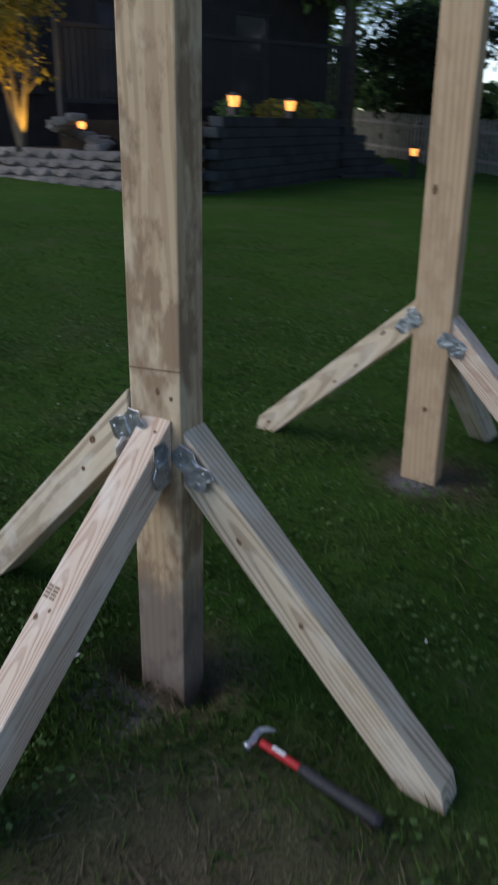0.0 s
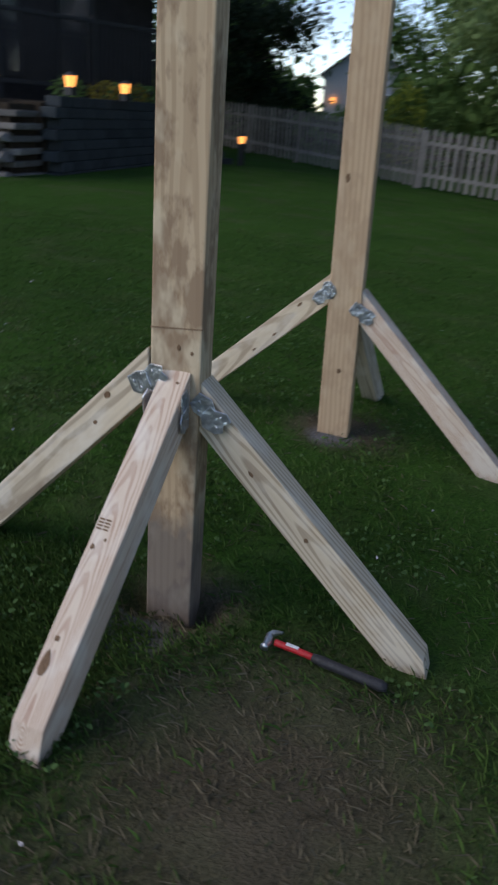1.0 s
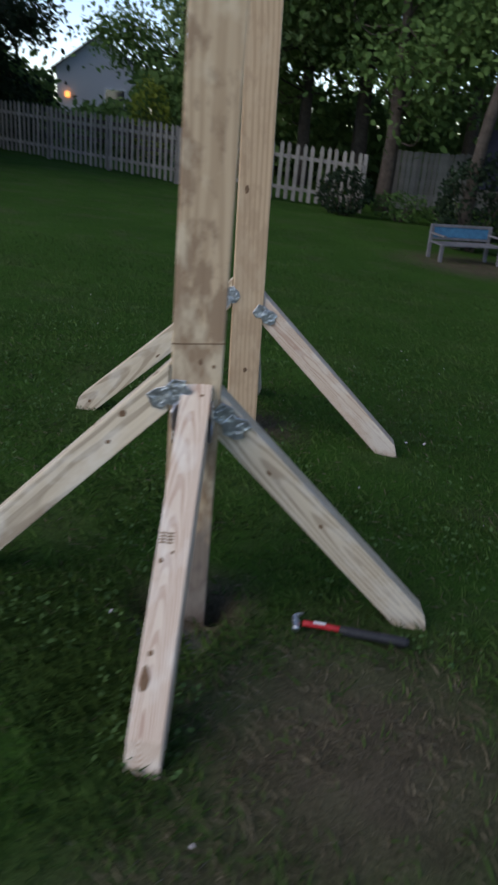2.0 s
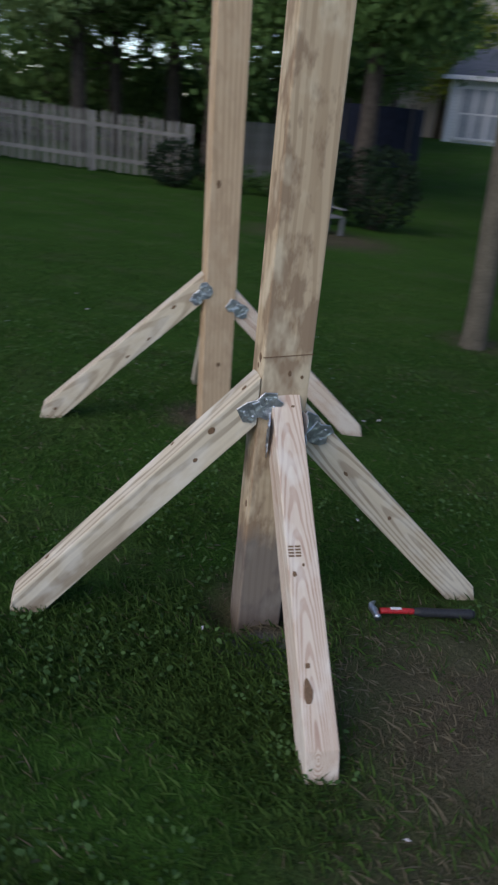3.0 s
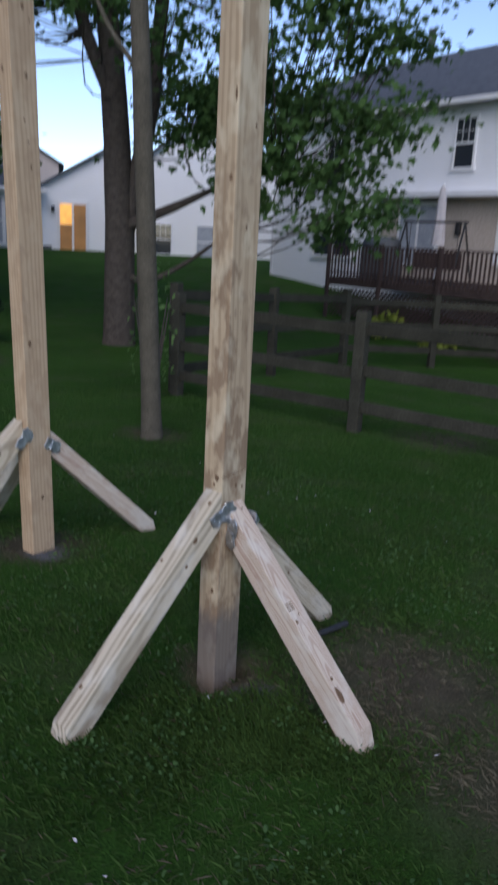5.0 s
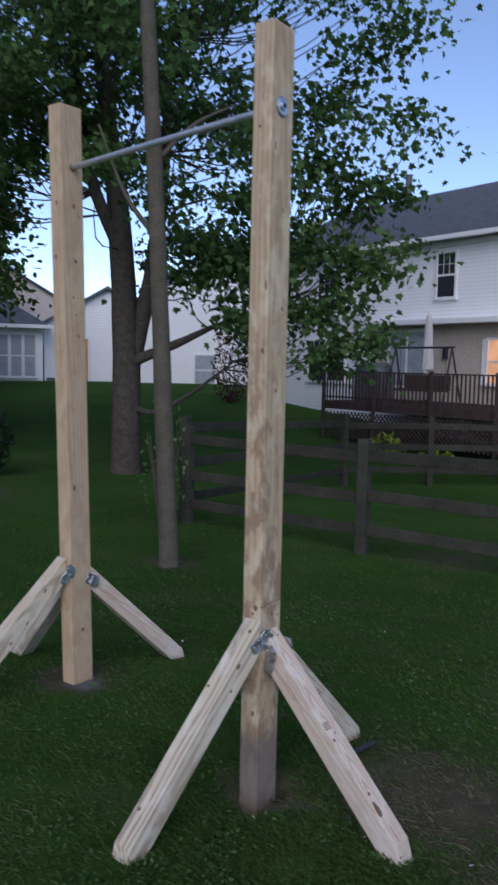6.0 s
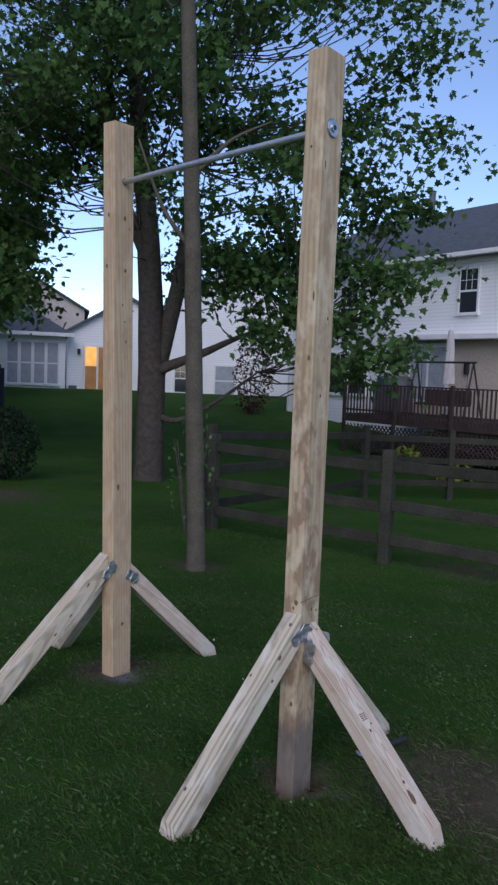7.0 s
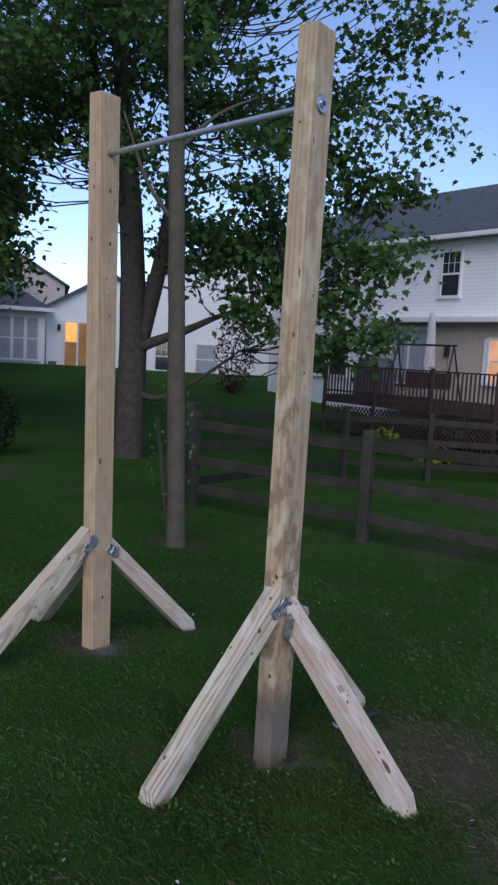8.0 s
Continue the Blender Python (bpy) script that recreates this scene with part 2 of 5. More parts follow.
# lawn: turf with a bare trodden patch beside the stand
LAWN, n, l, b = material("lawn", 1.0)
b.inputs["Specular IOR Level"].default_value = 0.03
v = coords(n, l, "Object", (1, 1, 1))
broad, mid, fine = noise_of(n, l, v, 0.5, 4), noise_of(n, l, v, 5.0, 5), noise_of(n, l, v, 90.0, 4, 0.7)
turf = ramp_of(n, l, broad, [(0.3, (0.026, 0.066, 0.013)), (0.7, (0.060, 0.138, 0.027))])
turf = mix_of(n, l, 0.6, turf, ramp_of(n, l, fine, [(0.32, (0.005, 0.015, 0.004)), (0.68, (0.050, 0.138, 0.024))]))
earth = ramp_of(n, l, mid, [(0.3, (0.060, 0.052, 0.032)), (0.7, (0.150, 0.122, 0.084))])
earth = mix_of(n, l, 0.5, earth, ramp_of(n, l, fine, [(0.35, (0.035, 0.034, 0.020)), (0.7, (0.16, 0.135, 0.095))]))


def patch_of(cx, cy, r, soft):
    ds = n.new("ShaderNodeVectorMath")
    ds.operation = "DISTANCE"
    flat = n.new("ShaderNodeMapping")
    flat.inputs["Scale"].default_value = (1, 1, 0)
    l.new(v, flat.inputs[0])
    l.new(flat.outputs[0], ds.inputs[0])
    ds.inputs[1].default_value = (cx, cy, 0)
    wob = n.new("ShaderNodeMath")
    wob.operation = "MULTIPLY_ADD"
    wob.inputs[1].default_value = 1.1 * r
    l.new(mid, wob.inputs[0])
    l.new(ds.outputs["Value"], wob.inputs[2])
    mr = n.new("ShaderNodeMapRange")
    l.new(wob.outputs[0], mr.inputs["Value"])
    mr.inputs["From Min"].default_value, mr.inputs["From Max"].default_value = r + 0.55 * r - soft, r + 0.55 * r + soft
    mr.inputs["To Min"].default_value, mr.inputs["To Max"].default_value = 1.0, 0.0
    return mr.outputs[0]


turf = mix_of(n, l, ramp_of(n, l, noise_of(n, l, v, 1.6, 5, 0.65), [(0.50, (0, 0, 0)), (0.70, (0.35, 0.35, 0.35))]), turf, earth)
PATCHES = ((0.55, -0.62, 0.48, 0.30), (0.02, -0.03, 0.20, 0.10), (0.05, 1.62, 0.26, 0.12), (0.25, -1.35, 0.35, 0.3), (5.6, 2.2, 0.5, 0.3), (2.75, 4.0, 0.3, 0.15), (3.0, 10.4, 1.1, 0.5))
ground_colour = turf
for cx, cy, r, soft in PATCHES:
    ground_colour = mix_of(n, l, patch_of(cx, cy, r, soft), ground_colour, earth)
spill = ramp_of(n, l, fine, [(0.3, (0.10, 0.10, 0.105)), (0.7, (0.22, 0.22, 0.23))])
for cx, cy, r, soft in ((-0.06, -0.24, 0.11, 0.07), (0.03, 1.50, 0.10, 0.05)):
    ground_colour = mix_of(n, l, patch_of(cx, cy, r, soft), ground_colour, spill)
l.new(ground_colour, b.inputs["Base Color"])
bump_of(n, l, b, fine, 0.9, 0.02)

# ---- building blocks ----


def part(name, bm, mat, parent=None, label="", smooth=False):
    me = bpy.data.meshes.new(name)
    if smooth:
        for f in bm.faces:
            f.smooth = True
    bm.to_mesh(me)
    bm.free()
    me.materials.append(mat)
    ob = new(name, me)
    ob.parent = parent
    if label:
        ob["label"] = label
    return ob


def sheet(name, verts, faces, mat, parent=None, label=""):
    me = bpy.data.meshes.new(name)
    me.from_pydata(verts, [], faces)
    me.materials.append(mat)
    ob = new(name, me)
    ob.parent = parent
    if label:
        ob["label"] = label
    return ob


def empty(name, x=0, y=0, z=0, rz=0):
    ob = new(name)
    ob.empty_display_size = 0.2
    ob.matrix_basis = pose(x, y, z, 0, 0, rz)
    return ob


def add_box(bm, x0, x1, y0, y1, z0, z1, bevel=0.0, m=None):
    r = bmesh.ops.create_cube(bm, size=1.0, matrix=Matrix.Translation(((x0 + x1) / 2, (y0 + y1) / 2, (z0 + z1) / 2)) @ Matrix.Diagonal((abs(x1 - x0), abs(y1 - y0), abs(z1 - z0), 1)))
    vs = r["verts"]
    if bevel:
        es = list({e for q in vs for e in q.link_edges})
        r = bmesh.ops.bevel(bm, geom=es, offset=bevel, segments=2, affect="EDGES", profile=0.6)
        vs = list({q for f in r["faces"] for q in f.verts} | {q for q in vs if q.is_valid})
    if m is not None:
        bmesh.ops.transform(bm, matrix=m, verts=vs)
    return vs


def box(name, dims, mat, parent=None, bevel=0.0, label="", m=None):
    bm = bmesh.new()
    add_box(bm, *dims, bevel, m)
    return part(name, bm, mat, parent, label)


def add_prism(bm, outline, depth):
    """Extrudes an outline of (x, z) symmetrically along y."""
    a = [bm.verts.new((x, -depth / 2, z)) for x, z in outline]
    c = [bm.verts.new((x, depth / 2, z)) for x, z in outline]
    k = len(a)
    bm.faces.new(a)
    bm.faces.new(c[::-1])
    for i in range(k):
        bm.faces.new((a[i], c[i], c[(i + 1) % k], a[(i + 1) % k])[::-1])
    bmesh.ops.recalc_face_normals(bm, faces=bm.faces[:])


def add_tube(bm, pts, radii, sides=8, wobble=0.0, rng=None):
    pts = [Vector(p) for p in pts]
    rings = []
    for i, p in enumerate(pts):
        d = (pts[min(i + 1, len(pts) - 1)] - pts[max(i - 1, 0)]).normalized()
        ref = Vector((1, 0, 0)) if abs(d.x) < 0.8 else Vector((0, 1, 0))
        u = d.cross(ref).normalized()
        w = d.cross(u)
        ring = []
        for k in range(sides):
            a = 2 * math.pi * k / sides
            r = radii[i] * (1 + (rng.uniform(-wobble, wobble) if wobble else 0))
            ring.append(bm.verts.new(p + u * (r * math.cos(a)) + w * (r * math.sin(a))))
        rings.append(ring)
    for a, c in zip(rings, rings[1:]):
        for k in range(sides):
            bm.faces.new((a[k], a[(k + 1) % sides], c[(k + 1) % sides], c[k]))
    bm.faces.new(rings[0][::-1])
    bm.faces.new(rings[-1])


def smooth_path(ctrl, steps):
    """A Catmull-Rom line through the control points."""
    c = [Vector(p) for p in ctrl]
    c = [c[0] * 2 - c[1]] + c + [c[-1] * 2 - c[-2]]
    out = []
    for i in range(1, len(c) - 2):
        for s in range(steps):
            t = s / steps
            out.append(0.5 * (2 * c[i] + (c[i + 1] - c[i - 1]) * t + (2 * c[i - 1] - 5 * c[i] + 4 * c[i + 1] - c[i + 2]) * t * t + (3 * c[i] - c[i - 1] - 3 * c[i + 1] + c[i + 2]) * t ** 3))
    out.append(c[-2])
    return out


def terrain(x, y):
    """The lawn falls gently across the yard and rises to the houses beyond."""
    xs, ys = min(max(x, -14), 14), min(max(y, -14), 24)
    z = 0.045 - 0.05 * xs - 0.012 * ys
    s = 0.75 * x + 0.66 * y
    k = min(max((s - 12) / 20, 0), 1)
    k = k * k * (3 - 2 * k)
    w = min(max((x - 2) / 4, 0), 1)
    return z * (1 - k * w) + k * w * 1.0


def pit(x, y):
    d = 0.0
    for cx, cy, r, h in ((0.0, -0.04, 0.20, 0.05), (0.085, -0.02, 0.055, 0.10), (-0.135, -0.05, 0.06, 0.12), (-0.03, -0.20, 0.14, 0.02), (0.0, 1.57, 0.8, -0.045), (0.55, -0.16, 0.25, -0.022)):
        d += h * math.exp(-((x - cx) ** 2 + (y - cy) ** 2) / (r * r))
    return d


# ---- ground ----
N = 420
axis = [math.copysign((math.exp(abs(u) * 8.0) - 1) / (math.exp(8.0) - 1) * 900, u) for u in np.linspace(-1, 1, N)]
gv = []
for yy in axis:
    for xx in axis:
        x, y = xx, yy - 0.05
        zz = terrain(x, y) - pit(x, y)
        if abs(x) < 30 and abs(y) < 30:
            zz += 0.012 * noise.noise((x * 1.7, y * 1.7, 0)) + 0.008 * noise.noise((x * 6, y * 6, 3))
        gv.append((x, y, zz))
gf = [(j * N + i, j * N + i + 1, (j + 1) * N + i + 1, (j + 1) * N + i) for j in range(N - 1) for i in range(N - 1)]
ground = sheet("ground", gv, gf, LAWN)
tagged(ground, "mown green lawn with a bare brown patch of trodden earth", "lawn", kind="structure")
ground.data.shade_smooth()

# ---- the pull-up bar: two posts, six braces, a pipe ----
stand = empty("pull_up_bar", 0, 0, 0)
tagged(stand, "home-built pull-up bar of tan timber posts with diagonal braces", "pull-up bar")
HW, HD, BR, DEEP = 0.077, 0.0505, 0.091, 0.106
POST2_Y = 1.567


def knot_disc(parent, centre, normal, along, rx, ry):
    """A dark knot, a little proud of the face."""
    nrm, up = Vector(normal).normalized(), Vector(along).normalized()
    side = up.cross(nrm)
    bm = bmesh.new()
    rng = random.Random(int(1000 * (centre[0] + 2 * centre[1] + 3 * centre[2])))
    ring = []
    for k in range(12):
        a = 2 * math.pi * k / 12
        w = rng.uniform(0.8, 1.15)
        ring.append(bm.verts.new(Vector(centre) + nrm * 0.0012 + side * (rx * w * math.cos(a)) + up * (ry * w * math.sin(a))))
    top = bm.faces.new(ring)
    r = bmesh.ops.extrude_face_region(bm, geom=[top])
    bmesh.ops.translate(bm, verts=[q for q in r["geom"] if isinstance(q, bmesh.types.BMVert)], vec=-nrm * 0.006)
    bmesh.ops.recalc_face_normals(bm, faces=bm.faces[:])
    return part("knot", bm, KNOT, parent)


def timber_post(x, y, yaw, lean, top, mat, label):
    """A sawn post, wider than deep, set in the ground a little askew."""
    bm = bmesh.new()
    add_box(bm, -HW, HW, -HD, HD, -0.5, top, 0.006)
    ob = part("post", bm, mat, stand, label)
    ob.matrix_basis = Matrix.Translation((x, y, 0)) @ Matrix.Rotation(radians(lean), 4, "Y") @ Matrix.Rotation(radians(yaw), 4, "Z")
    return ob


post_a = timber_post(-0.025, -0.019, 6.5, 0.15, 3.467, POST_WOOD_MUDDY, "blotchy tan timber post with a muddy foot")
post_b = timber_post(0.0216, POST2_Y, 7.5, -1.24, 3.467, POST_WOOD, "tan timber post with dark knots")
front, leftward = (0, -1, 0), (-1, 0, 0)
for x, z, rx, ry in ((0.010, 0.902, 0.006, 0.010), (0.050, 0.89, 0.005, 0.006), (-0.048, 2.958, 0.004, 0.020), (0.03, 2.28, 0.006, 0.010), (0.02, 2.70, 0.003, 0.012), (0.0, 1.92, 0.006, 0.009)):
    knot_disc(post_a, (x, -HD, z), front, (0, 0, 1), rx, ry)
for y, z, rx, ry in ((-0.022, 0.945, 0.011, 0.014), (-0.008, 0.915, 0.006, 0.008), (-0.040, 2.376, 0.005, 0.024), (-0.030, 2.093, 0.008, 0.013), (0.01, 3.041, 0.006, 0.007), (-0.02, 0.45, 0.008, 0.012)):
    knot_disc(post_a, (-HW, y, z), leftward, (0, 0, 1), rx, ry)
for x, z, rx, ry in ((-0.036, 1.285, 0.010, 0.020), (0.002, 0.405, 0.011, 0.013), (0.006, 2.914, 0.011, 0.014), (0.012, 2.606, 0.009, 0.013), (0.044, 2.858, 0.003, 0.010), (-0.01, 2.40, 0.007, 0.007), (0.01, 2.30, 0.005, 0.006), (0.02, 2.18, 0.005, 0.012)):
    knot_disc(post_b, (x, -HD, z), front, (0, 0, 1), rx, ry)
for y, z, rx, ry in ((0.0, 2.93, 0.007, 0.014), (0.015, 2.63, 0.009, 0.012)):
    knot_disc(post_b, (-HW, y, z), leftward, (0, 0, 1), rx, ry)
# a saw score across the front of the near post
bm = bmesh.new()
add_box(bm, -HW - 0.0012, HW + 0.0012, -HD - 0.0012, -HD + 0.004, -0.0015, 0.0015)
score = part("saw_score", bm, KNOT, post_a, "thin dark saw line")
score.matrix_basis = pose(0, 0, 0.957, 0, -4, 0)


def brace(x, y, az, z_top, foot, nose, floor, mat, label, blunt=0.05):
    """A diagonal leg: mitred to the post's face, level under its foot, blunt at its nose."""
    th = math.atan2(z_top - floor - blunt, nose)
    vert = DEEP / math.cos(th)
    m = math.tan(th)
    outline = [(0, 0), (0, -vert), ((z_top - vert - floor + 0.02) / m, floor - 0.02 - z_top), (foot, floor - 0.02 - z_top), (nose, -nose * m)]
    if outline[2][0] > foot - 0.01:
        outline[2] = (foot - 0.012, outline[2][1])
    loc = [(s * math.cos(th) - d * math.sin(th), s * math.sin(th) + d * math.cos(th)) for s, d in outline]
    bm = bmesh.new()
    add_prism(bm, loc, BR)
    bmesh.ops.bevel(bm, geom=bm.edges[:], offset=0.004, segments=2, affect="EDGES", profile=0.6)
    ob = part("brace", bm, mat, stand, label)
    a = radians(az)
    ob.matrix_basis = Matrix.Translation((x, y, z_top)) @ Matrix.Rotation(a, 4, "Z") @ Matrix.Rotation(th, 4, "Y")
    return ob


BRACES = {
    "front": brace(-0.012, -0.067, -89, 0.835, 0.762, 0.728, 0.055, BRACE_PINK, "pinkish pale timber brace with dark growth rings", 0.085),
    "left": brace(-0.098, -0.038, 181, 0.893, 0.752, 0.732, 0.095, BRACE_WOOD, "pale timber brace with dark grain lines"),
    "right": brace(0.053, -0.004, 4, 0.805, 0.770, 0.750, 0.012, BRACE_FLAME, "pale timber brace with flame grain and a knot"),
    "left2": brace(-0.074, 1.590, 180, 0.858, 0.800, 0.780, 0.10, BRACE_FLAME, "pale timber brace with small knots"),
    "right2": brace(0.080, 1.585, 0, 0.798, 0.785, 0.765, 0.015, BRACE_PINK, "plain pale timber brace"),
    "back2": brace(0.010, 1.617, 88, 0.80, 0.76, 0.74, 0.0, BRACE_WOOD, "pale timber brace in shade"),
}
# knots on the brace faces: local x runs down the brace, z is its top
for key, x, y, rx, ry in (("front", 0.525, 0.000, 0.005, 0.004), ("front", 0.55, -0.028, 0.008, 0.006), ("front", 0.795, -0.018, 0.008, 0.008), ("front", 0.86, -0.024, 0.034, 0.013), ("front", 0.04, 0.018, 0.004, 0.006),
                          ("left", 0.06, 0.02, 0.010, 0.008), ("left", 0.9, -0.02, 0.010, 0.008), ("left", 0.35, -0.03, 0.008, 0.006)):
    knot_disc(BRACES[key], (x, y, 0), (0, 0, 1), (1, 0, 0), ry, rx)
for key, sgn, x, z, rx, ry in (("right", -1, 0.555, -0.055, 0.008, 0.007), ("right", -1, 0.30, -0.06, 0.012, 0.006), ("left", 1, 0.22, -0.022, 0.012, 0.010), ("left", 1, 0.32, -0.06, 0.008, 0.006),
                               ("left2", 1, 0.22, -0.03, 0.016, 0.007), ("left2", 1, 1.02, -0.05, 0.010, 0.008), ("left2", 1, 0.42, -0.075, 0.014, 0.005), ("left2", 1, 0.56, -0.078, 0.014, 0.005)):
    knot_disc(BRACES[key], (x, sgn * BR / 2, z), (0, sgn, 0), (1, 0, 0), ry, rx)


def bracket(m, seed):
    """A bent galvanised tie plate with a ragged edge, its rib and its screws."""
    rng = random.Random(seed)
    outline = [(-0.055, -0.018), (-0.030, -0.030), (-0.008, -0.022), (0.012, -0.036), (0.045, -0.030), (0.060, -0.010), (0.052, 0.008), (0.060, 0.026), (0.030, 0.034), (0.006, 0.024), (-0.020, 0.034), (-0.050, 0.022)]
    bm = bmesh.new()
    add_prism(bm, [(x * rng.uniform(1.0, 1.3), z * rng.uniform(0.95, 1.3)) for x, z in outline], 0.004)
    bmesh.ops.bevel(bm, geom=bm.edges[:], offset=0.0012, segments=1, affect="EDGES")
    ob = part("bracket", bm, STEEL, stand, "shiny galvanised steel tie plate")
    ob.matrix_basis = m
    bm = bmesh.new()
    add_box(bm, -0.012, 0.012, -0.0055, -0.0018, -0.024, 0.024, 0.0015)
    part("rib", bm, STEEL, ob)
    for x, z in ((-0.042, 0.008), (-0.024, -0.016), (0.034, 0.020), (0.046, -0.012)):
        bm = bmesh.new()
        bmesh.ops.create_uvsphere(bm, u_segments=8, v_segments=5, radius=0.0045, matrix=Matrix.Translation((x, -0.0025, z)) @ Matrix.Diagonal((1, 0.6, 1, 1)))
        part("screw", bm, STEEL, ob)
    return ob


def plate(x, y, z, rz, tilt, seed, lean=0):
    return bracket(Matrix.Translation((x, y, z)) @ Matrix.Rotation(radians(rz), 4, "Z") @ Matrix.Rotation(radians(lean), 4, "Z") @ Matrix.Rotation(radians(tilt), 4, "Y"), seed)


plate(-0.098, -0.092, 0.795, 0, -25, 3, -4)
plate(0.092, -0.064, 0.722, 0, 40, 4, 8)
plate(-0.064, -0.110, 0.715, -90, -80, 5, -12)
plate(0.040, -0.110, 0.730, 90, 80, 6, 12)
plate(-0.086, POST2_Y - 0.062, 0.765, 0, -48, 7, 2)
plate(0.098, POST2_Y - 0.042, 0.698, 0, 28, 8, 10)
plate(0.058, POST2_Y + 0.070, 0.70, 90, -80, 9, -12)
plate(-0.040, POST2_Y + 0.070, 0.70, -90, 80, 10, 12)
# a faded ink stamp across the front brace
for i in range(4):
    for k in range(2):
        box("ink_bar", (0.470 + i * 0.009, 0.475 + i * 0.009, -0.040 + k * 0.020, -0.024 + k * 0.020, 0.0004, 0.0012), KNOT, BRACES["front"])

# the pipe, its washers and nuts
BAR_Z = 3.128


def bar_point(t, rise=0.0):
    """A point of the pipe's axis, t metres beyond the near post's middle."""
    return (-0.021 - 0.010 * t, -0.019 + t, BAR_Z + rise)


FAR_T = POST2_Y + 0.019
bm = bmesh.new()
add_tube(bm, [bar_point(-HD - 0.010)] + [bar_point(t, 0.002 * math.sin(t * 2)) for t in (0.1, 0.5, 0.9, 1.3)] + [bar_point(FAR_T + HD + 0.010)], [0.0165] * 6, 20)
part("bar", bm, PIPE, stand, "smooth grey galvanised steel pipe", smooth=True)
for sgn, t0 in ((-1, -HD - 0.003), (1, FAR_T + HD + 0.003)):
    bm = bmesh.new()
    add_tube(bm, [bar_point(t0), bar_point(t0 + sgn * 0.004), bar_point(t0 + sgn * 0.007)], [0.042, 0.042, 0.037], 28)
    wsh = part("washer", bm, STEEL, stand, "round galvanised steel flange")
    wsh_turn = Matrix.Translation(bar_point(t0)) @ Matrix.Rotation(radians(6.5), 4, "Z") @ Matrix.Translation(-Vector(bar_point(t0)))
    wsh.matrix_basis = wsh_turn
    bm = bmesh.new()
    add_tube(bm, [bar_point(t0 + sgn * 0.006), bar_point(t0 + sgn * 0.014), bar_point(t0 + sgn * 0.0142)], [0.020, 0.018, 0.012], 20)
    part("collar", bm, STEEL, wsh)
    # a flat black disc stands in for the shade inside the pipe
    bm = bmesh.new()
    add_tube(bm, [bar_point(t0 + sgn * 0.0146), bar_point(t0 + sgn * 0.0156)], [0.012, 0.012], 16)
    part("pipe_end_shade", bm, BLACK_METAL, wsh, "flat black disc for the shade inside the open pipe")
for t0, sg in ((HD, 1), (FAR_T - HD, -1)):
    # no hole is cut: a solid dark disc imitates its shaded gap
    bm = bmesh.new()
    add_tube(bm, [bar_point(t0 - sg * 0.001), bar_point(t0 + sg * 0.003)], [0.021, 0.021], 20)
    part("hole_shade", bm, KNOT, stand, "dark disc for the shade in the drilled hole round the pipe")

# ---- hammer on the grass ----
ham = new("hammer")
ham.matrix_basis = pose(0.366, -0.143, terrain(0.366, -0.143) + 0.046, 0, 2.5, -2)
tagged(ham, "claw hammer with red and black grip lying on trodden grass", "hammer")
bm = bmesh.new()
add_tube(bm, smooth_path([(0.02, 0, 0.006), (0.09, 0, 0.007), (0.145, 0, 0.006)], 4), [0.0105] * 9, 12)
part("handle", bm, RED, ham, "red handle neck", smooth=True)
bm = bmesh.new()
add_tube(bm, [(0.14, 0, 0.006), (0.17, 0, 0.004), (0.23, 0.001, 0.002), (0.30, 0.002, 0.0), (0.35, 0.002, -0.001), (0.368, 0.002, -0.001)], [0.0125, 0.0165, 0.0155, 0.0165, 0.0175, 0.012], 14)
part("grip", bm, BLACK_GRIP, ham, "black rubber grip", smooth=True)
box("grip_label", (0.055, 0.095, -0.006, 0.006, 0.0155, 0.0182), WHITE_PAINT, ham, 0.001, "pale label on the red neck")
bm = bmesh.new()
add_tube(bm, smooth_path([(0.0, 0.0, 0.004), (0.0, -0.022, 0.004), (0.0, -0.036, 0.004)], 3), [0.014, 0.013, 0.011, 0.0105, 0.0105, 0.012, 0.0135], 14)
add_tube(bm, smooth_path([(0.0, 0.0, 0.004), (-0.006, 0.022, 0.006), (0.004, 0.044, 0.004), (0.022, 0.062, 0.0)], 4), [0.014, 0.0135, 0.013, 0.012, 0.0115, 0.011, 0.0105, 0.010, 0.009, 0.0075, 0.006, 0.005, 0.003], 10)
part("head", bm, STEEL, ham, "worn steel claw head", smooth=True)

# ---- trees and shrubs ----
MAPLE = [(0, 0), (0.18, 0.10), (0.50, 0.05), (0.36, 0.30), (0.55, 0.55), (0.25, 0.58), (0, 1.0), (-0.25, 0.58), (-0.55, 0.55), (-0.36, 0.30), (-0.50, 0.05), (-0.18, 0.10)]
SPRIG = [(0, 0), (0.30, 0.28), (0.20, 0.75), (0, 1.0), (-0.26, 0.66), (-0.28, 0.25)]
LANCE = [(0, 0), (0.10, 0.35), (0, 1.0), (-0.10, 0.35)]


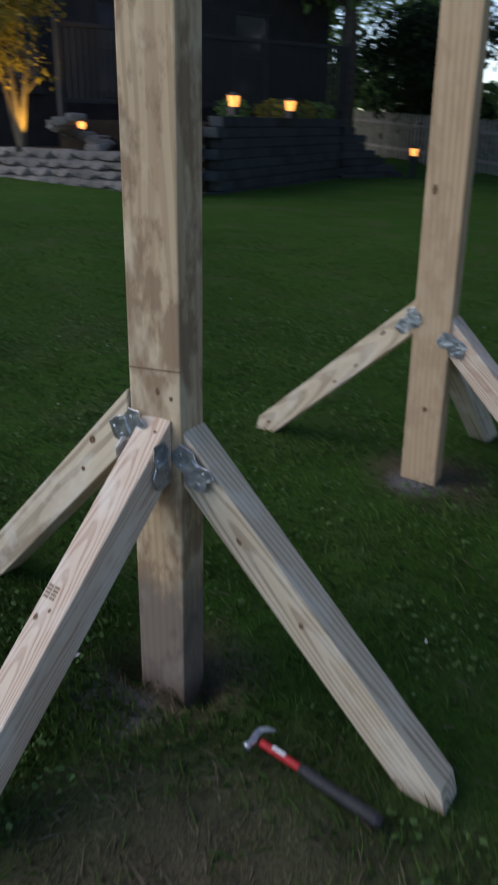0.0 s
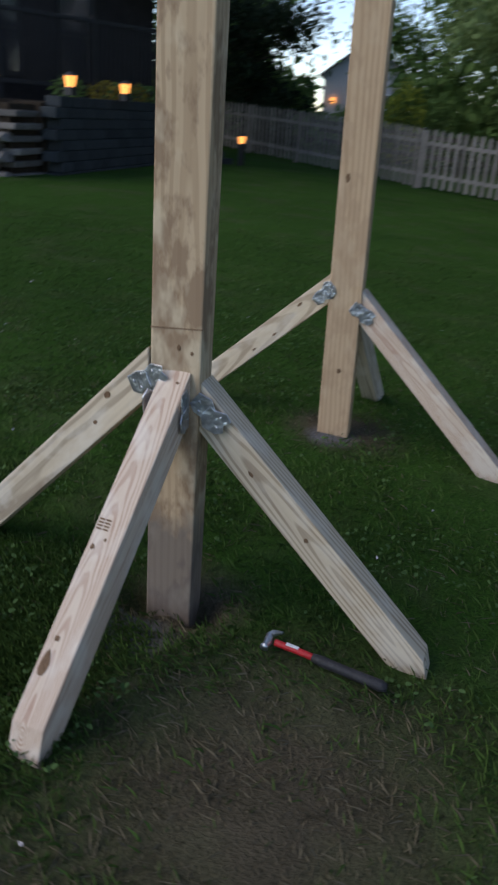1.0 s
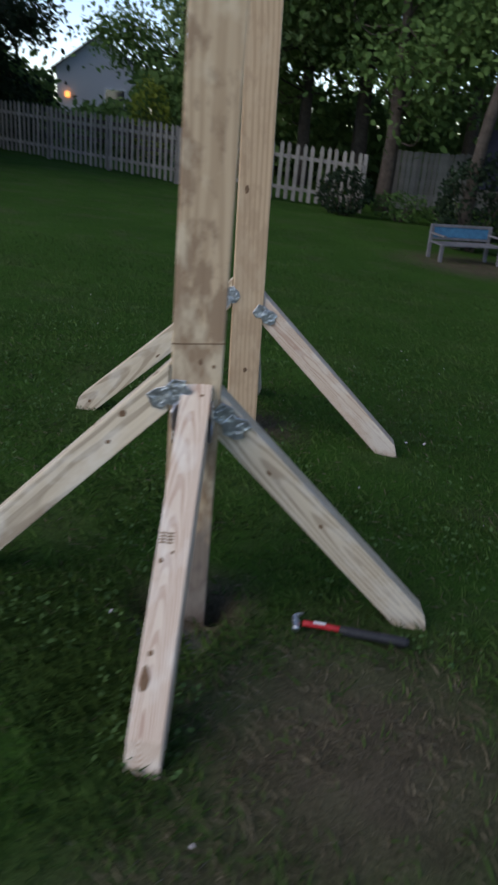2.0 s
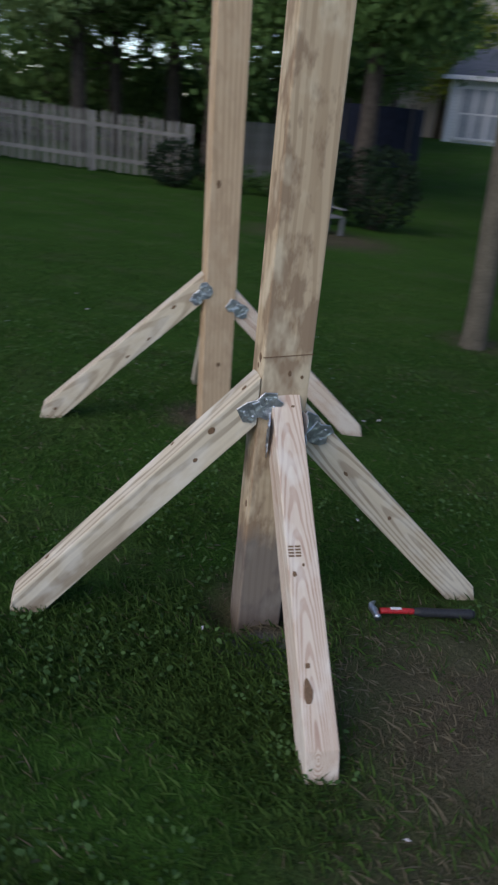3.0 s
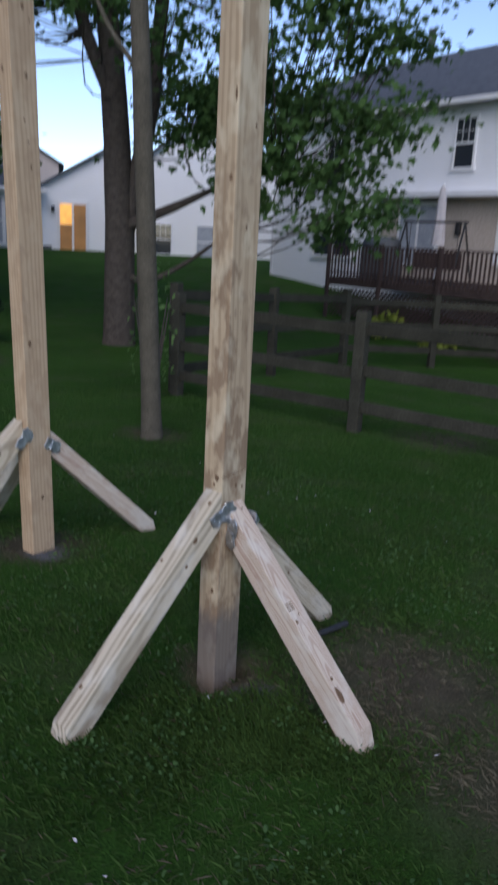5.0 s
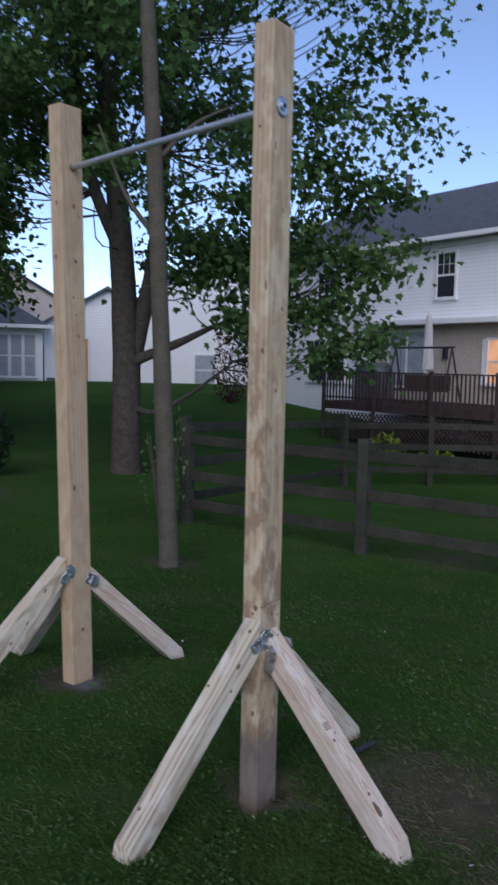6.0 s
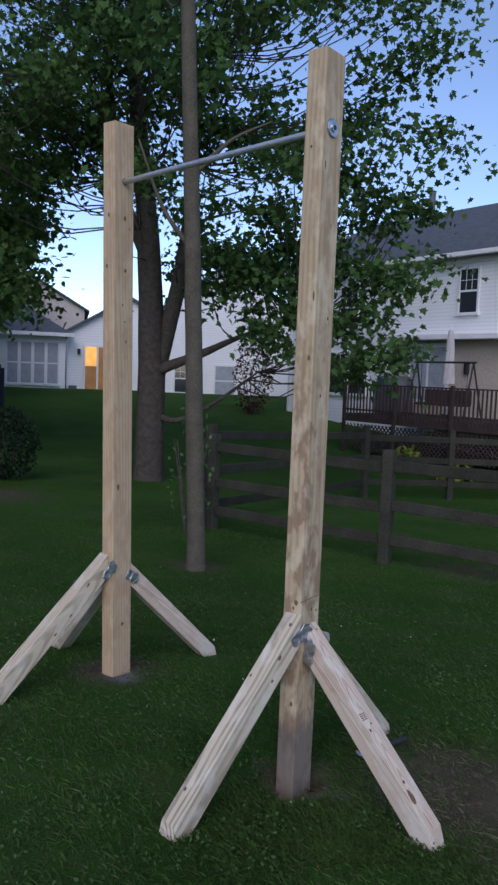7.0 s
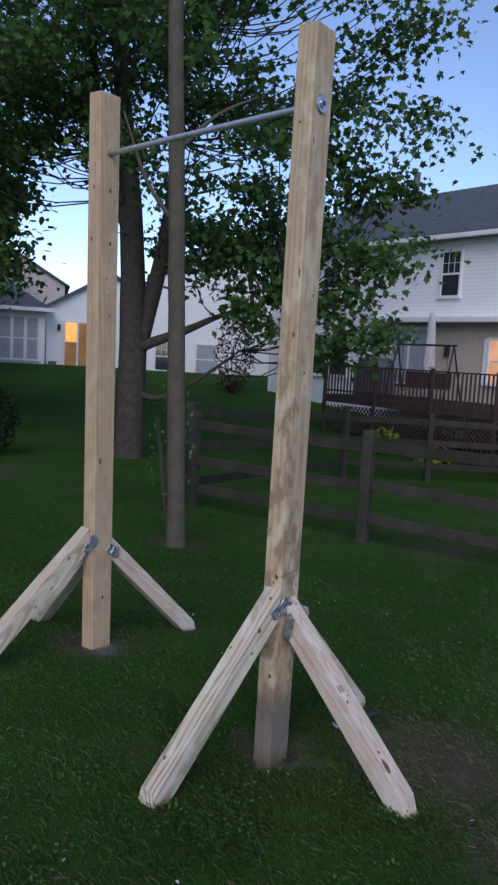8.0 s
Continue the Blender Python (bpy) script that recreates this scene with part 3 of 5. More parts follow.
def leaf_mesh(name, pts, sizes, shape, mat, parent, rng, droop=0.5, spread=0.9, label=""):
    """Many flat leaves, one island each."""
    k, num = len(shape), len(pts)
    base = np.array([(x, y, 0.12 * (abs(x) - y * y)) for x, y in shape])
    yaw = rng.uniform(0, 2 * np.pi, num)
    pitch = rng.normal(-droop, spread * 0.6, num)
    roll = rng.normal(0, spread * 0.6, num)
    cy, sy, cp, sp, cr, sr = np.cos(yaw), np.sin(yaw), np.cos(pitch), np.sin(pitch), np.cos(roll), np.sin(roll)
    lx, ly, lz = (base[None, :, i] * sizes[:, None] for i in range(3))
    x1, z1 = lx * cr[:, None] + lz * sr[:, None], -lx * sr[:, None] + lz * cr[:, None]
    y2, z2 = ly * cp[:, None] - z1 * sp[:, None], ly * sp[:, None] + z1 * cp[:, None]
    x3, y3 = x1 * cy[:, None] - y2 * sy[:, None], x1 * sy[:, None] + y2 * cy[:, None]
    vs = np.stack([x3, y3, z2], -1) + pts[:, None, :]
    return sheet(name, vs.reshape(-1, 3).tolist(), np.arange(num * k).reshape(num, k).tolist(), mat, parent, label)


def clump_points(rng, centres, per, radius, flat=0.55):
    out = []
    for c in centres:
        num = int(per * rng.uniform(0.6, 1.4))
        d = rng.normal(0, 1, (num, 3)) * np.array([radius, radius, radius * flat]) * rng.uniform(0.7, 1.3)
        d[:, 2] -= 0.25 * np.hypot(d[:, 0], d[:, 1])
        out.append(np.asarray(c)[None, :] + d)
    return np.concatenate(out)


def crown_centres(rng, num, middle, radii, hollow=0.35, keep=None):
    out = []
    while len(out) < num:
        p = rng.uniform(-1, 1, 3)
        r = np.linalg.norm(p)
        if not hollow < r < 1:
            continue
        c = np.asarray(middle) + p * np.asarray(radii)
        if noise.noise((c[0] * 0.45, c[1] * 0.45, c[2] * 0.6)) < -0.05:
            continue
        if keep and not keep(c):
            continue
        out.append(c)
    return out


def limbs(bm, rng, starts, centres, r0, r1, sag=0.15, sides=5):
    """A branch from the stem to each clump, bowing on the way."""
    for c in centres:
        c = Vector(c)
        s = min((Vector(p) for p in starts), key=lambda p: (p - c).length + max(0, p.z - c.z + 0.6) * 1.5)
        mid = s.lerp(c, 0.5) + Vector((rng.normal(0, 0.2), rng.normal(0, 0.2), -sag * (c - s).length + rng.normal(0, 0.2)))
        pts = smooth_path([s, mid, c], 3)
        k = len(pts)
        add_tube(bm, pts, [r0 + (r1 - r0) * i / (k - 1) for i in range(k)], sides)


def tree(name, label, stems, centres, bark, leaf_mat, per, radius, size, shape, seed, r0=0.05, droop=0.5, twig=True, flat=0.55):
    """stems: lines of (x, y, z, r) in the place's metres."""
    rng = np.random.default_rng(seed)
    x, y, z = stems[0][0][:3]
    root = empty(name, x, y, z)
    tagged(root, label, "tree")
    off = Vector((x, y, z))
    bm = bmesh.new()
    starts = []
    for st in stems:
        line = smooth_path([Vector(q[:3]) - off for q in st], 4)
        rad = np.interp(np.linspace(0, len(st) - 1, len(line)), range(len(st)), [q[3] for q in st])
        add_tube(bm, line, list(rad), 12, 0.05, rng)
        starts += line[2:]
    part("trunk", bm, bark, root, smooth=True)
    loc = [np.asarray(c) - np.array(off) for c in centres]
    if twig:
        bm = bmesh.new()
        limbs(bm, rng, starts, loc, r0, 0.008)
        part("branch_work", bm, bark, root, smooth=True)
    pts = clump_points(rng, loc, per, radius, flat)
    ob = leaf_mesh("crown", pts, size * rng.uniform(0.6, 1.25, len(pts)), shape, leaf_mat, root, rng, droop)
    tagged(ob, kind="stuff")
    return root


def shrub(name, label, x, y, w, d, h, mat, seed, num=900, size=0.08):
    """A rounded bush of many small leaves over a short woody stock."""
    rng = np.random.default_rng(seed)
    root = empty(name, x, y, terrain(x, y))
    tagged(root, label, "shrub")
    for k in range(6):
        bm = bmesh.new()
        a = k * 1.05
        add_tube(bm, [(0.04 * math.cos(a), 0.04 * math.sin(a), -0.05), (0.2 * w * math.cos(a), 0.2 * d * math.sin(a), 0.35 * h), (0.36 * w * math.cos(a), 0.36 * d * math.sin(a), 0.7 * h)], [0.025, 0.016, 0.006], 5)
        part("stem", bm, BARK, root)
    u = rng.normal(0, 1, (num, 3))
    u /= np.linalg.norm(u, axis=1)[:, None]
    rad = rng.uniform(0.55, 1.0, num) ** 0.5
    bump = np.array([1 + 0.18 * noise.noise((q[0] * 2.2 + seed, q[1] * 2.2, q[2] * 2.2)) for q in u])
    pts = u * (rad * bump)[:, None] * np.array([w / 2, d / 2, h / 2]) + np.array([0, 0, h * 0.5])
    ob = leaf_mesh("foliage", pts, size * rng.uniform(0.6, 1.3, num), SPRIG, mat, root, rng, 0.2, 1.3)
    tagged(ob, kind="stuff")
    return root


# the maple beyond the stand, forked low, and its limbs towards the open side
rng = np.random.default_rng(11)
m_stems = [
    [(7.8, 11.65, -0.75, 0.46), (7.79, 11.62, -0.25, 0.34), (7.76, 11.57, 2.2, 0.31), (7.62, 11.67, 5.2, 0.24), (7.4, 11.84, 7.6, 0.18), (7.2, 11.97, 10.5, 0.09)],
    [(7.80, 11.55, 1.7, 0.22), (8.18, 11.24, 3.95, 0.17), (8.37, 11.09, 5.9, 0.14), (8.5, 11.0, 9.0, 0.06)],
    [(7.75, 11.55, 2.0, 0.14), (8.3, 10.5, 2.45, 0.09), (9.0, 9.86, 2.9, 0.05), (9.8, 9.0, 3.3, 0.02)],
    [(7.65, 11.6, 4.4, 0.16), (7.0, 11.9, 6.2, 0.12), (6.6, 12.0, 9.5, 0.06)],
    [(7.8, 11.4, 1.05, 0.08), (8.1, 11.0, 0.95, 0.06), (8.6, 10.3, 1.4, 0.045), (9.2, 9.6, 2.1, 0.02)],
]
tips = [(10.34, 5.85, 8.5), (10.36, 5.85, 6.5), (10.0, 6.4, 5.6), (10.25, 6.0, 4.4), (9.94, 6.5, 2.6), (9.5, 7.0, 2.5), (9.25, 7.4, 3.3), (8.3, 8.5, 2.8), (8.5, 8.3, 4.0), (9.0, 7.7, 5.6), (9.6, 7.0, 7.4),
        (10.2, 6.2, 9.4), (9.7, 6.8, 4.9), (9.6, 6.9, 3.6), (8.9, 7.9, 4.4), (8.0, 9.0, 3.6), (9.9, 6.5, 7.9), (8.7, 8.2, 6.6), (9.3, 7.3, 6.2), (8.8, 7.9, 3.2), (7.6, 9.3, 4.6), (9.1, 7.6, 4.8)]
centres = tips + [tuple(np.array(q) + rng.normal(0, 0.45, 3) + np.array((-0.25, 0.3, 0.1))) for q in tips for _ in range(2)]
centres += crown_centres(rng, 270, (7.3, 10.6, 8.2), (5.2, 5.2, 6.0), 0.25, lambda c: c[2] > 4.1 + 0.25 * max(0, 8 - c[1]) and 0.69 * (c[0] + 2.8) - 0.72 * (c[1] + 2.4) < 3.7 and (0.69 * (c[0] + 2.8) - 0.72 * (c[1] + 2.4) > -3.2 or c[2] > 6.2 + 0.5 * math.sin(c[0] * 3)) and (abs(0.69 * (c[0] + 2.8) - 0.72 * (c[1] + 2.4) + 2.6) > 0.7 or c[2] > 5.3 or c[1] > 11.6))
for _ in range(46):
    u, v, w = rng.uniform(-6.0, -2.2), rng.uniform(15.0, 18.5), rng.uniform(6.0, 12.5)
    centres.append((-2.8 + 0.69 * u + 0.72 * v, -2.4 - 0.72 * u + 0.69 * v, w))
tree("maple_tree", "large leafy maple with a forked dark trunk on the lawn", m_stems, centres, BARK, LEAF_MAPLE, 104, 0.33, 0.145, MAPLE, 21, 0.02, 0.6)
# the slim straight tree in front of it
centres = [(2.3, 4.8, 6.9), (3.4, 4.5, 7.2), (2.9, 5.2, 6.6), (3.1, 3.7, 7.4), (2.1, 4.4, 7.6), (3.6, 5.1, 7.9), (2.6, 4.4, 8.2)]
tree("slim_tree", "slim straight tree with smooth grey-brown bark on the lawn",
     [[(2.62, 3.85, -0.25, 0.150), (2.64, 3.87, 0.10, 0.104), (2.60, 3.95, 2.0, 0.096), (2.55, 4.0, 3.6, 0.088), (2.48, 4.1, 6.0, 0.075), (2.45, 4.15, 8.5, 0.03)],
      [(2.57, 4.0, 3.3, 0.03), (2.3, 4.2, 3.75, 0.022), (2.05, 4.3, 4.4, 0.01)],
      [(2.56, 4.0, 4.1, 0.03), (2.9, 3.8, 4.5, 0.02), (3.3, 3.6, 4.75, 0.008)]],
     centres, BARK_PALE, LEAF_MAPLE, 130, 0.4, 0.10, MAPLE, 22, 0.015)
# a sparse young tree to the side of it
rng = np.random.default_rng(5)
centres = crown_centres(rng, 16, (3.3, 11.2, 7.4), (2.0, 1.6, 1.8), 0.3)
tree("young_tree", "young tree with sparse leaves and bare twigs", [[(3.15, 12.9, -0.4, 0.13), (3.15, 12.4, 1.6, 0.11), (3.4, 11.9, 3.7, 0.09), (3.5, 11.6, 5.5, 0.06), (3.6, 11.4, 8.0, 0.02)]],
     centres, BARK, LEAF_MAPLE, 80, 0.32, 0.11, MAPLE, 23, 0.018)
# trees behind the fences: one built, the others copies
WOOD = []


def wood_tree(name, label, x, y, h, r, leaf_mat, seed, trunk_r=0.16, bare=0.28, per=200, num=46, size=0.225):
    rng = np.random.default_rng(seed)
    z = terrain(x, y) - 0.1
    cs = crown_centres(rng, num, (x, y, z + h * (bare + (1 - bare) / 2)), (r, r, h * (1 - bare) / 2), 0.2)
    return tree(name, label, [[(x, y, z, trunk_r * 1.3), (x + 0.05, y, z + h * 0.3, trunk_r), (x - 0.1, y + 0.1, z + h * 0.75, trunk_r * 0.4)]], cs, BARK, leaf_mat, per, r * 0.20, size, SPRIG, seed, 0.04, 0.4)


green = "broad leafy green tree behind the fence"
t_a = wood_tree("leafy_tree", green, 2.2, 19.8, 9.0, 3.2, LEAF_BACK, 41, 0.17)
t_b = wood_tree("leafy_tree", green, -1.4, 23.4, 10.0, 3.0, LEAF_WILLOW, 42, 0.2, 0.31)
t_c = wood_tree("leafy_tree", "dark broad tree beside the retaining wall", -9.3, 16.6, 9.5, 2.6, LEAF_BACK, 43, 0.2, 0.42)
t_d = wood_tree("leafy_tree", "leafy tree over the clipped hedge", 5.5, 16.6, 9.5, 2.3, LEAF_BACK, 44, 0.2, 0.36)
t_e = wood_tree("dark_evergreen", "dark dense evergreen behind the picket fence", -11.2, 25.6, 5.6, 2.6, LEAF_DARK, 45, 0.15, 0.04, 170, 46, 0.22)
for src, x, y, rz, s in ((t_a, 5.2, 25.0, 70, 1.1), (t_a, -0.2, 26.5, 140, 1.15), (t_d, 1.8, 27.0, 200, 1.2), (t_b, -2.6, 31.0, 100, 1.2), (t_a, 9.0, 27.5, 30, 1.0), (t_d, 8.6, 33.0, 80, 1.25), (t_a, 12.0, 43.0, 10, 1.3),
                         (t_c, -14.0, 21.0, 120, 1.0), (t_c, -16.5, 26.0, 60, 1.15), (t_a, -20.0, 33.0, 200, 1.2), (t_d, 3.6, 34.0, 300, 1.2), (t_c, -17.0, 13.0, 20, 1.1), (t_d, -1.8, 36.0, 20, 1.3), (t_a, -6.6, 38.0, 250, 1.2), (t_a, -18.5, 38.5, 15, 1.25), (t_a, 12.0, 33.0, 120, 0.7)):
    o = copy_thing(src, Matrix.Translation((x, y, terrain(x, y) - 0.1)) @ Matrix.Rotation(radians(rz), 4, "Z") @ Matrix.Scale(s, 4))
    o.scale = (s, s, s)
    o["label"] = "leafy green tree in the wood behind the yard"
lime = wood_tree("leafy_tree", "pale spring-green tree beyond the houses", 17.5, 41.0, 9.5, 3.0, LEAF_LIME, 46, 0.2, 0.2)
copy_thing(lime, pose(33.0, 27.5, 2.5)).scale = (0.9, 0.9, 0.9)

shrub("clipped_shrub", "small dark clipped shrub by the fence end", 1.05, 16.75, 1.35, 1.2, 1.05, LEAF_DARK, 51, 1500, 0.09)
shrub("clipped_hedge", "dense dark hedge behind the garden bench", 3.3, 12.6, 1.5, 1.3, 1.75, LEAF_DARK, 52, 2600, 0.09)
shrub("clipped_hedge", "dense dark hedge behind the garden bench", 4.6, 12.5, 1.7, 1.4, 1.55, LEAF_DARK, 53, 2600, 0.09)
shrub("flowering_shrub", "low loose shrub below the board fence", 2.4, 17.2, 1.5, 1.0, 0.7, LEAF_MAPLE, 54, 700, 0.09)
shrub("flowering_shrub", "low loose shrub below the board fence", 3.6, 17.0, 1.3, 1.0, 0.6, LEAF_MAPLE, 55, 600, 0.09)
shrub("lime_shrub", "rounded yellow-green shrub behind the fence", -6.0, 28.2, 1.6, 1.5, 2.85, LEAF_LIME, 56, 900, 0.14)
shrub("lime_shrub", "rounded green shrub behind the fence", -4.75, 28.4, 1.4, 1.4, 2.6, LEAF_BACK, 57, 900, 0.14)
shrub("copper_shrub", "dark red-leaved shrub beside the house", 17.9, 18.6, 1.6, 1.6, 3.0, LEAF_RED, 58, 1100, 0.12)
shrub("rail_sapling", "loose green sapling beside the rail fence", 4.1, 5.75, 0.7, 0.7, 1.9, LEAF_BACK, 59, 140, 0.07)

# the undergrowth that closes the view behind the fences
rng = np.random.default_rng(77)
pts = []
while len(pts) < 26000:
    a, d = rng.uniform(-0.75, 0.34), rng.uniform(29, 44)
    x, y = d * math.sin(a), d * math.cos(a)
    top = 3.2 + 2.6 * noise.noise((x * 0.16, y * 0.16, 2)) + 1.2 * noise.noise((x * 0.6, y * 0.6, 4))
    z = rng.uniform(0, 1) ** 0.8 * max(0.6, top)
    if -0.33 < a < -0.23:
        z *= 0.5
    pts.append((x, y, z))
far = leaf_mesh("undergrowth", np.array(pts), 0.42 * rng.uniform(0.6, 1.3, len(pts)), SPRIG, LEAF_BACK, None, rng, 0.3, 1.2)
tagged(far, "dense green undergrowth behind the fences", "undergrowth", kind="stuff")

# ---- fences ----


def fence_line(name, label, a, b, height, pitch, width, mat, pointed=True, category="fence", gap_under=0.06, posts=2.4):
    """Upright boards on two rails between posts; each board is a piece."""
    root = empty(name, a[0], a[1], 0)
    tagged(root, label, category)
    dx, dy = b[0] - a[0], b[1] - a[1]
    L = math.hypot(dx, dy)
    az = math.degrees(math.atan2(dy, dx))
    turn = Matrix.Rotation(radians(az), 4, "Z")
    bm = bmesh.new()
    hw = width / 2
    out = [(-hw, 0), (hw, 0), (hw, height - (width * 0.7 if pointed else 0.02)), (0, height), (-hw, height - (width * 0.7 if pointed else 0.02))]
    add_prism(bm, out, 0.02)
    me = bpy.data.meshes.new("picket")
    bm.to_mesh(me)
    bm.free()
    me.materials.append(mat)
    rng = random.Random(int(L * 100))
    num = int(L / pitch)
    for k in range(num):
        s = (k + 0.5) * L / num
        x, y = dx * s / L, dy * s / L
        ob = new("picket" if pointed else "board", me)
        ob.parent = root
        ob.matrix_basis = Matrix.Translation((x, y, terrain(a[0] + x, a[1] + y) + gap_under + rng.uniform(-0.02, 0.02))) @ turn @ Matrix.Rotation(radians(rng.uniform(-1.2, 1.2)), 4, "Y") @ Matrix.Translation((0, -0.03, 0))
    npost = max(1, round(L / posts))
    for k in range(npost + 1):
        s = L * k / npost
        x, y = dx * s / L, dy * s / L
        o = box("fence_post", (-0.05, 0.05, -0.05, 0.05, -0.3, height + 0.02), mat, root, 0.008)
        o.matrix_basis = Matrix.Translation((x, y, terrain(a[0] + x, a[1] + y))) @ turn @ Matrix.Translation((0, 0.07, 0))
        if k < npost:
            s2 = L * (k + 1) / npost
            x2, y2 = dx * s2 / L, dy * s2 / L
            z1, z2 = terrain(a[0] + x, a[1] + y), terrain(a[0] + x2, a[1] + y2)
            seg = math.hypot(s2 - s, z2 - z1)
            for hz in (0.25 * height, 0.8 * height):
                o = box("rail", (0, seg, -0.018, 0.018, -0.045, 0.045), mat, root, 0.004)
                o.matrix_basis = Matrix.Translation((x, y, z1 + hz)) @ turn @ Matrix.Rotation(-math.atan2(z2 - z1, s2 - s), 4, "Y")
    return root


fence_line("picket_fence", "weathered pale picket fence along the lawn edge", (-14.2, 25.4), (-3.4, 18.95), 1.42, 0.20, 0.095, FENCE_PALE)
fence_line("picket_fence", "weathered pale picket fence along the lawn edge", (-3.3, 18.9), (1.5, 18.0), 1.38, 0.20, 0.095, FENCE_PALE)
fence_line("board_fence", "weathered grey board fence under the trees", (2.5, 20.6), (6.4, 21.6), 1.55, 0.15, 0.135, FENCE_PALE, False)


def rail_fence(name, label, posts, height, rails, mat, seed):
    """Square posts and rough rails let in between them; every post and rail is a piece."""
    root = empty(name, posts[0][0], posts[0][1], 0)
    tagged(root, label, "fence")
    rng = random.Random(seed)
    for k, (x, y) in enumerate(posts):
        z = terrain(x, y)
        bm = bmesh.new()
        add_box(bm, -0.07, 0.07, -0.07, 0.07, -0.4, height + rng.uniform(-0.03, 0.05), 0.015)
        o = part("fence_post", bm, mat, root)
        d = Vector(posts[min(k + 1, len(posts) - 1)]) - Vector(posts[max(k - 1, 0)])
        o.matrix_basis = Matrix.Translation((x - posts[0][0], y - posts[0][1], z)) @ Matrix.Rotation(math.atan2(d.y, d.x) + rng.uniform(-0.05, 0.05), 4, "Z") @ Matrix.Rotation(rng.uniform(-0.02, 0.02), 4, "X")
        if k + 1 < len(posts):
            x2, y2 = posts[k + 1]
            for hz in rails:
                za, zb = z + hz + rng.uniform(-0.03, 0.03), terrain(x2, y2) + hz + rng.uniform(-0.03, 0.03)
                a, c = Vector((x, y, za)), Vector((x2, y2, zb))
                d = c - a
                bm = bmesh.new()
                add_box(bm, 0, d.length, -0.022, 0.022, -0.07, 0.07, 0.012)
                o = part("rail", bm, mat, root)
                o.matrix_basis = Matrix.Translation((x - posts[0][0], y - posts[0][1], za)) @ d.to_track_quat("X", "Z").to_matrix().to_4x4()
    return root


rail_fence("rail_fence", "weathered grey-brown three-rail timber fence", [(4.64, 5.86), (5.03, 3.06), (5.44, 0.30), (5.82, -2.4)], 1.42, (0.28, 0.72, 1.2), RAIL_WOOD, 3)
rail_fence("rail_fence", "weathered grey-brown rail fence running to the houses", [(4.82, 6.12), (7.75, 6.98), (10.8, 7.75), (12.6, 6.7), (14.2, 5.6), (15.8, 4.4)], 1.55, (0.35, 0.85, 1.35), RAIL_WOOD, 4)
rail_fence("rail_fence", "low weathered rail fence far behind the pickets", [(-12.5, 29.5), (-9.5, 28.2), (-6.5, 27.0), (-3.5, 25.8)], 1.25, (0.5, 0.85, 1.15), RAIL_WOOD, 5)

# ---- garden bench ----
bench = empty("garden_bench", 2.86, 10.85, terrain(2.86, 10.85), 18)
bench.scale = (0.88, 0.88, 0.88)
tagged(bench, "grey slatted garden bench with a blue backrest panel", "bench")
for sx in (-0.6, 0.6):
    box("leg", (sx - 0.03, sx + 0.03, -0.30, -0.24, -0.02, 0.31), BENCH_GREY, bench, 0.006)
    box("leg", (sx - 0.03, sx + 0.03, 0.20, 0.26, -0.02, 0.64), BENCH_GREY, bench, 0.006)
    box("armrest", (sx - 0.035, sx + 0.035, -0.32, 0.26, 0.46, 0.49), BENCH_GREY, bench, 0.006)
for k in range(4):
    box("seat_slat", (-0.62, 0.62, -0.30 + k * 0.125, -0.20 + k * 0.125, 0.31, 0.34), BENCH_GREY, bench, 0.005)
box("back_rail", (-0.57, 0.57, 0.205, 0.245, 0.59, 0.64), BENCH_GREY, bench, 0.006)
box("back_rail", (-0.57, 0.57, 0.205, 0.245, 0.36, 0.40), BENCH_GREY, bench, 0.006)
box("back_panel", (-0.56, 0.56, 0.215, 0.235, 0.405, 0.585), BLUE_CLOTH, bench, 0.003, "painted blue panel")

# ---- retaining wall, stone steps, lanterns ----
WALL_Z = 0.25


def block_wall(name, label, a, b, z0, courses, bl, bh, thick, steps=False):
    root = empty(name, a[0], a[1], z0)
    tagged(root, label, "retaining wall", kind="structure")
    dx, dy = b[0] - a[0], b[1] - a[1]
    L, az = math.hypot(dx, dy), math.atan2(dy, dx)
    root.matrix_basis = Matrix.Translation((a[0], a[1], z0)) @ Matrix.Rotation(az, 4, "Z")
    bm = bmesh.new()
    add_box(bm, 0.006, bl - 0.006, 0, thick, 0.004, bh - 0.004, 0.012)
    me = bpy.data.meshes.new("block")
    bm.to_mesh(me)
    bm.free()
    me.materials.append(DARK_BLOCK)
    rng = random.Random(7)
    for c in range(courses):
        run = L * (1 - c / courses) + 0.2 if steps else L
        for k in range(int(run / bl)):
            o = new("block", me)
            o.parent = root
            o.location = (k * bl + (0.5 * bl if c % 2 and not steps else 0), rng.uniform(-0.006, 0.006), c * bh)
    return root


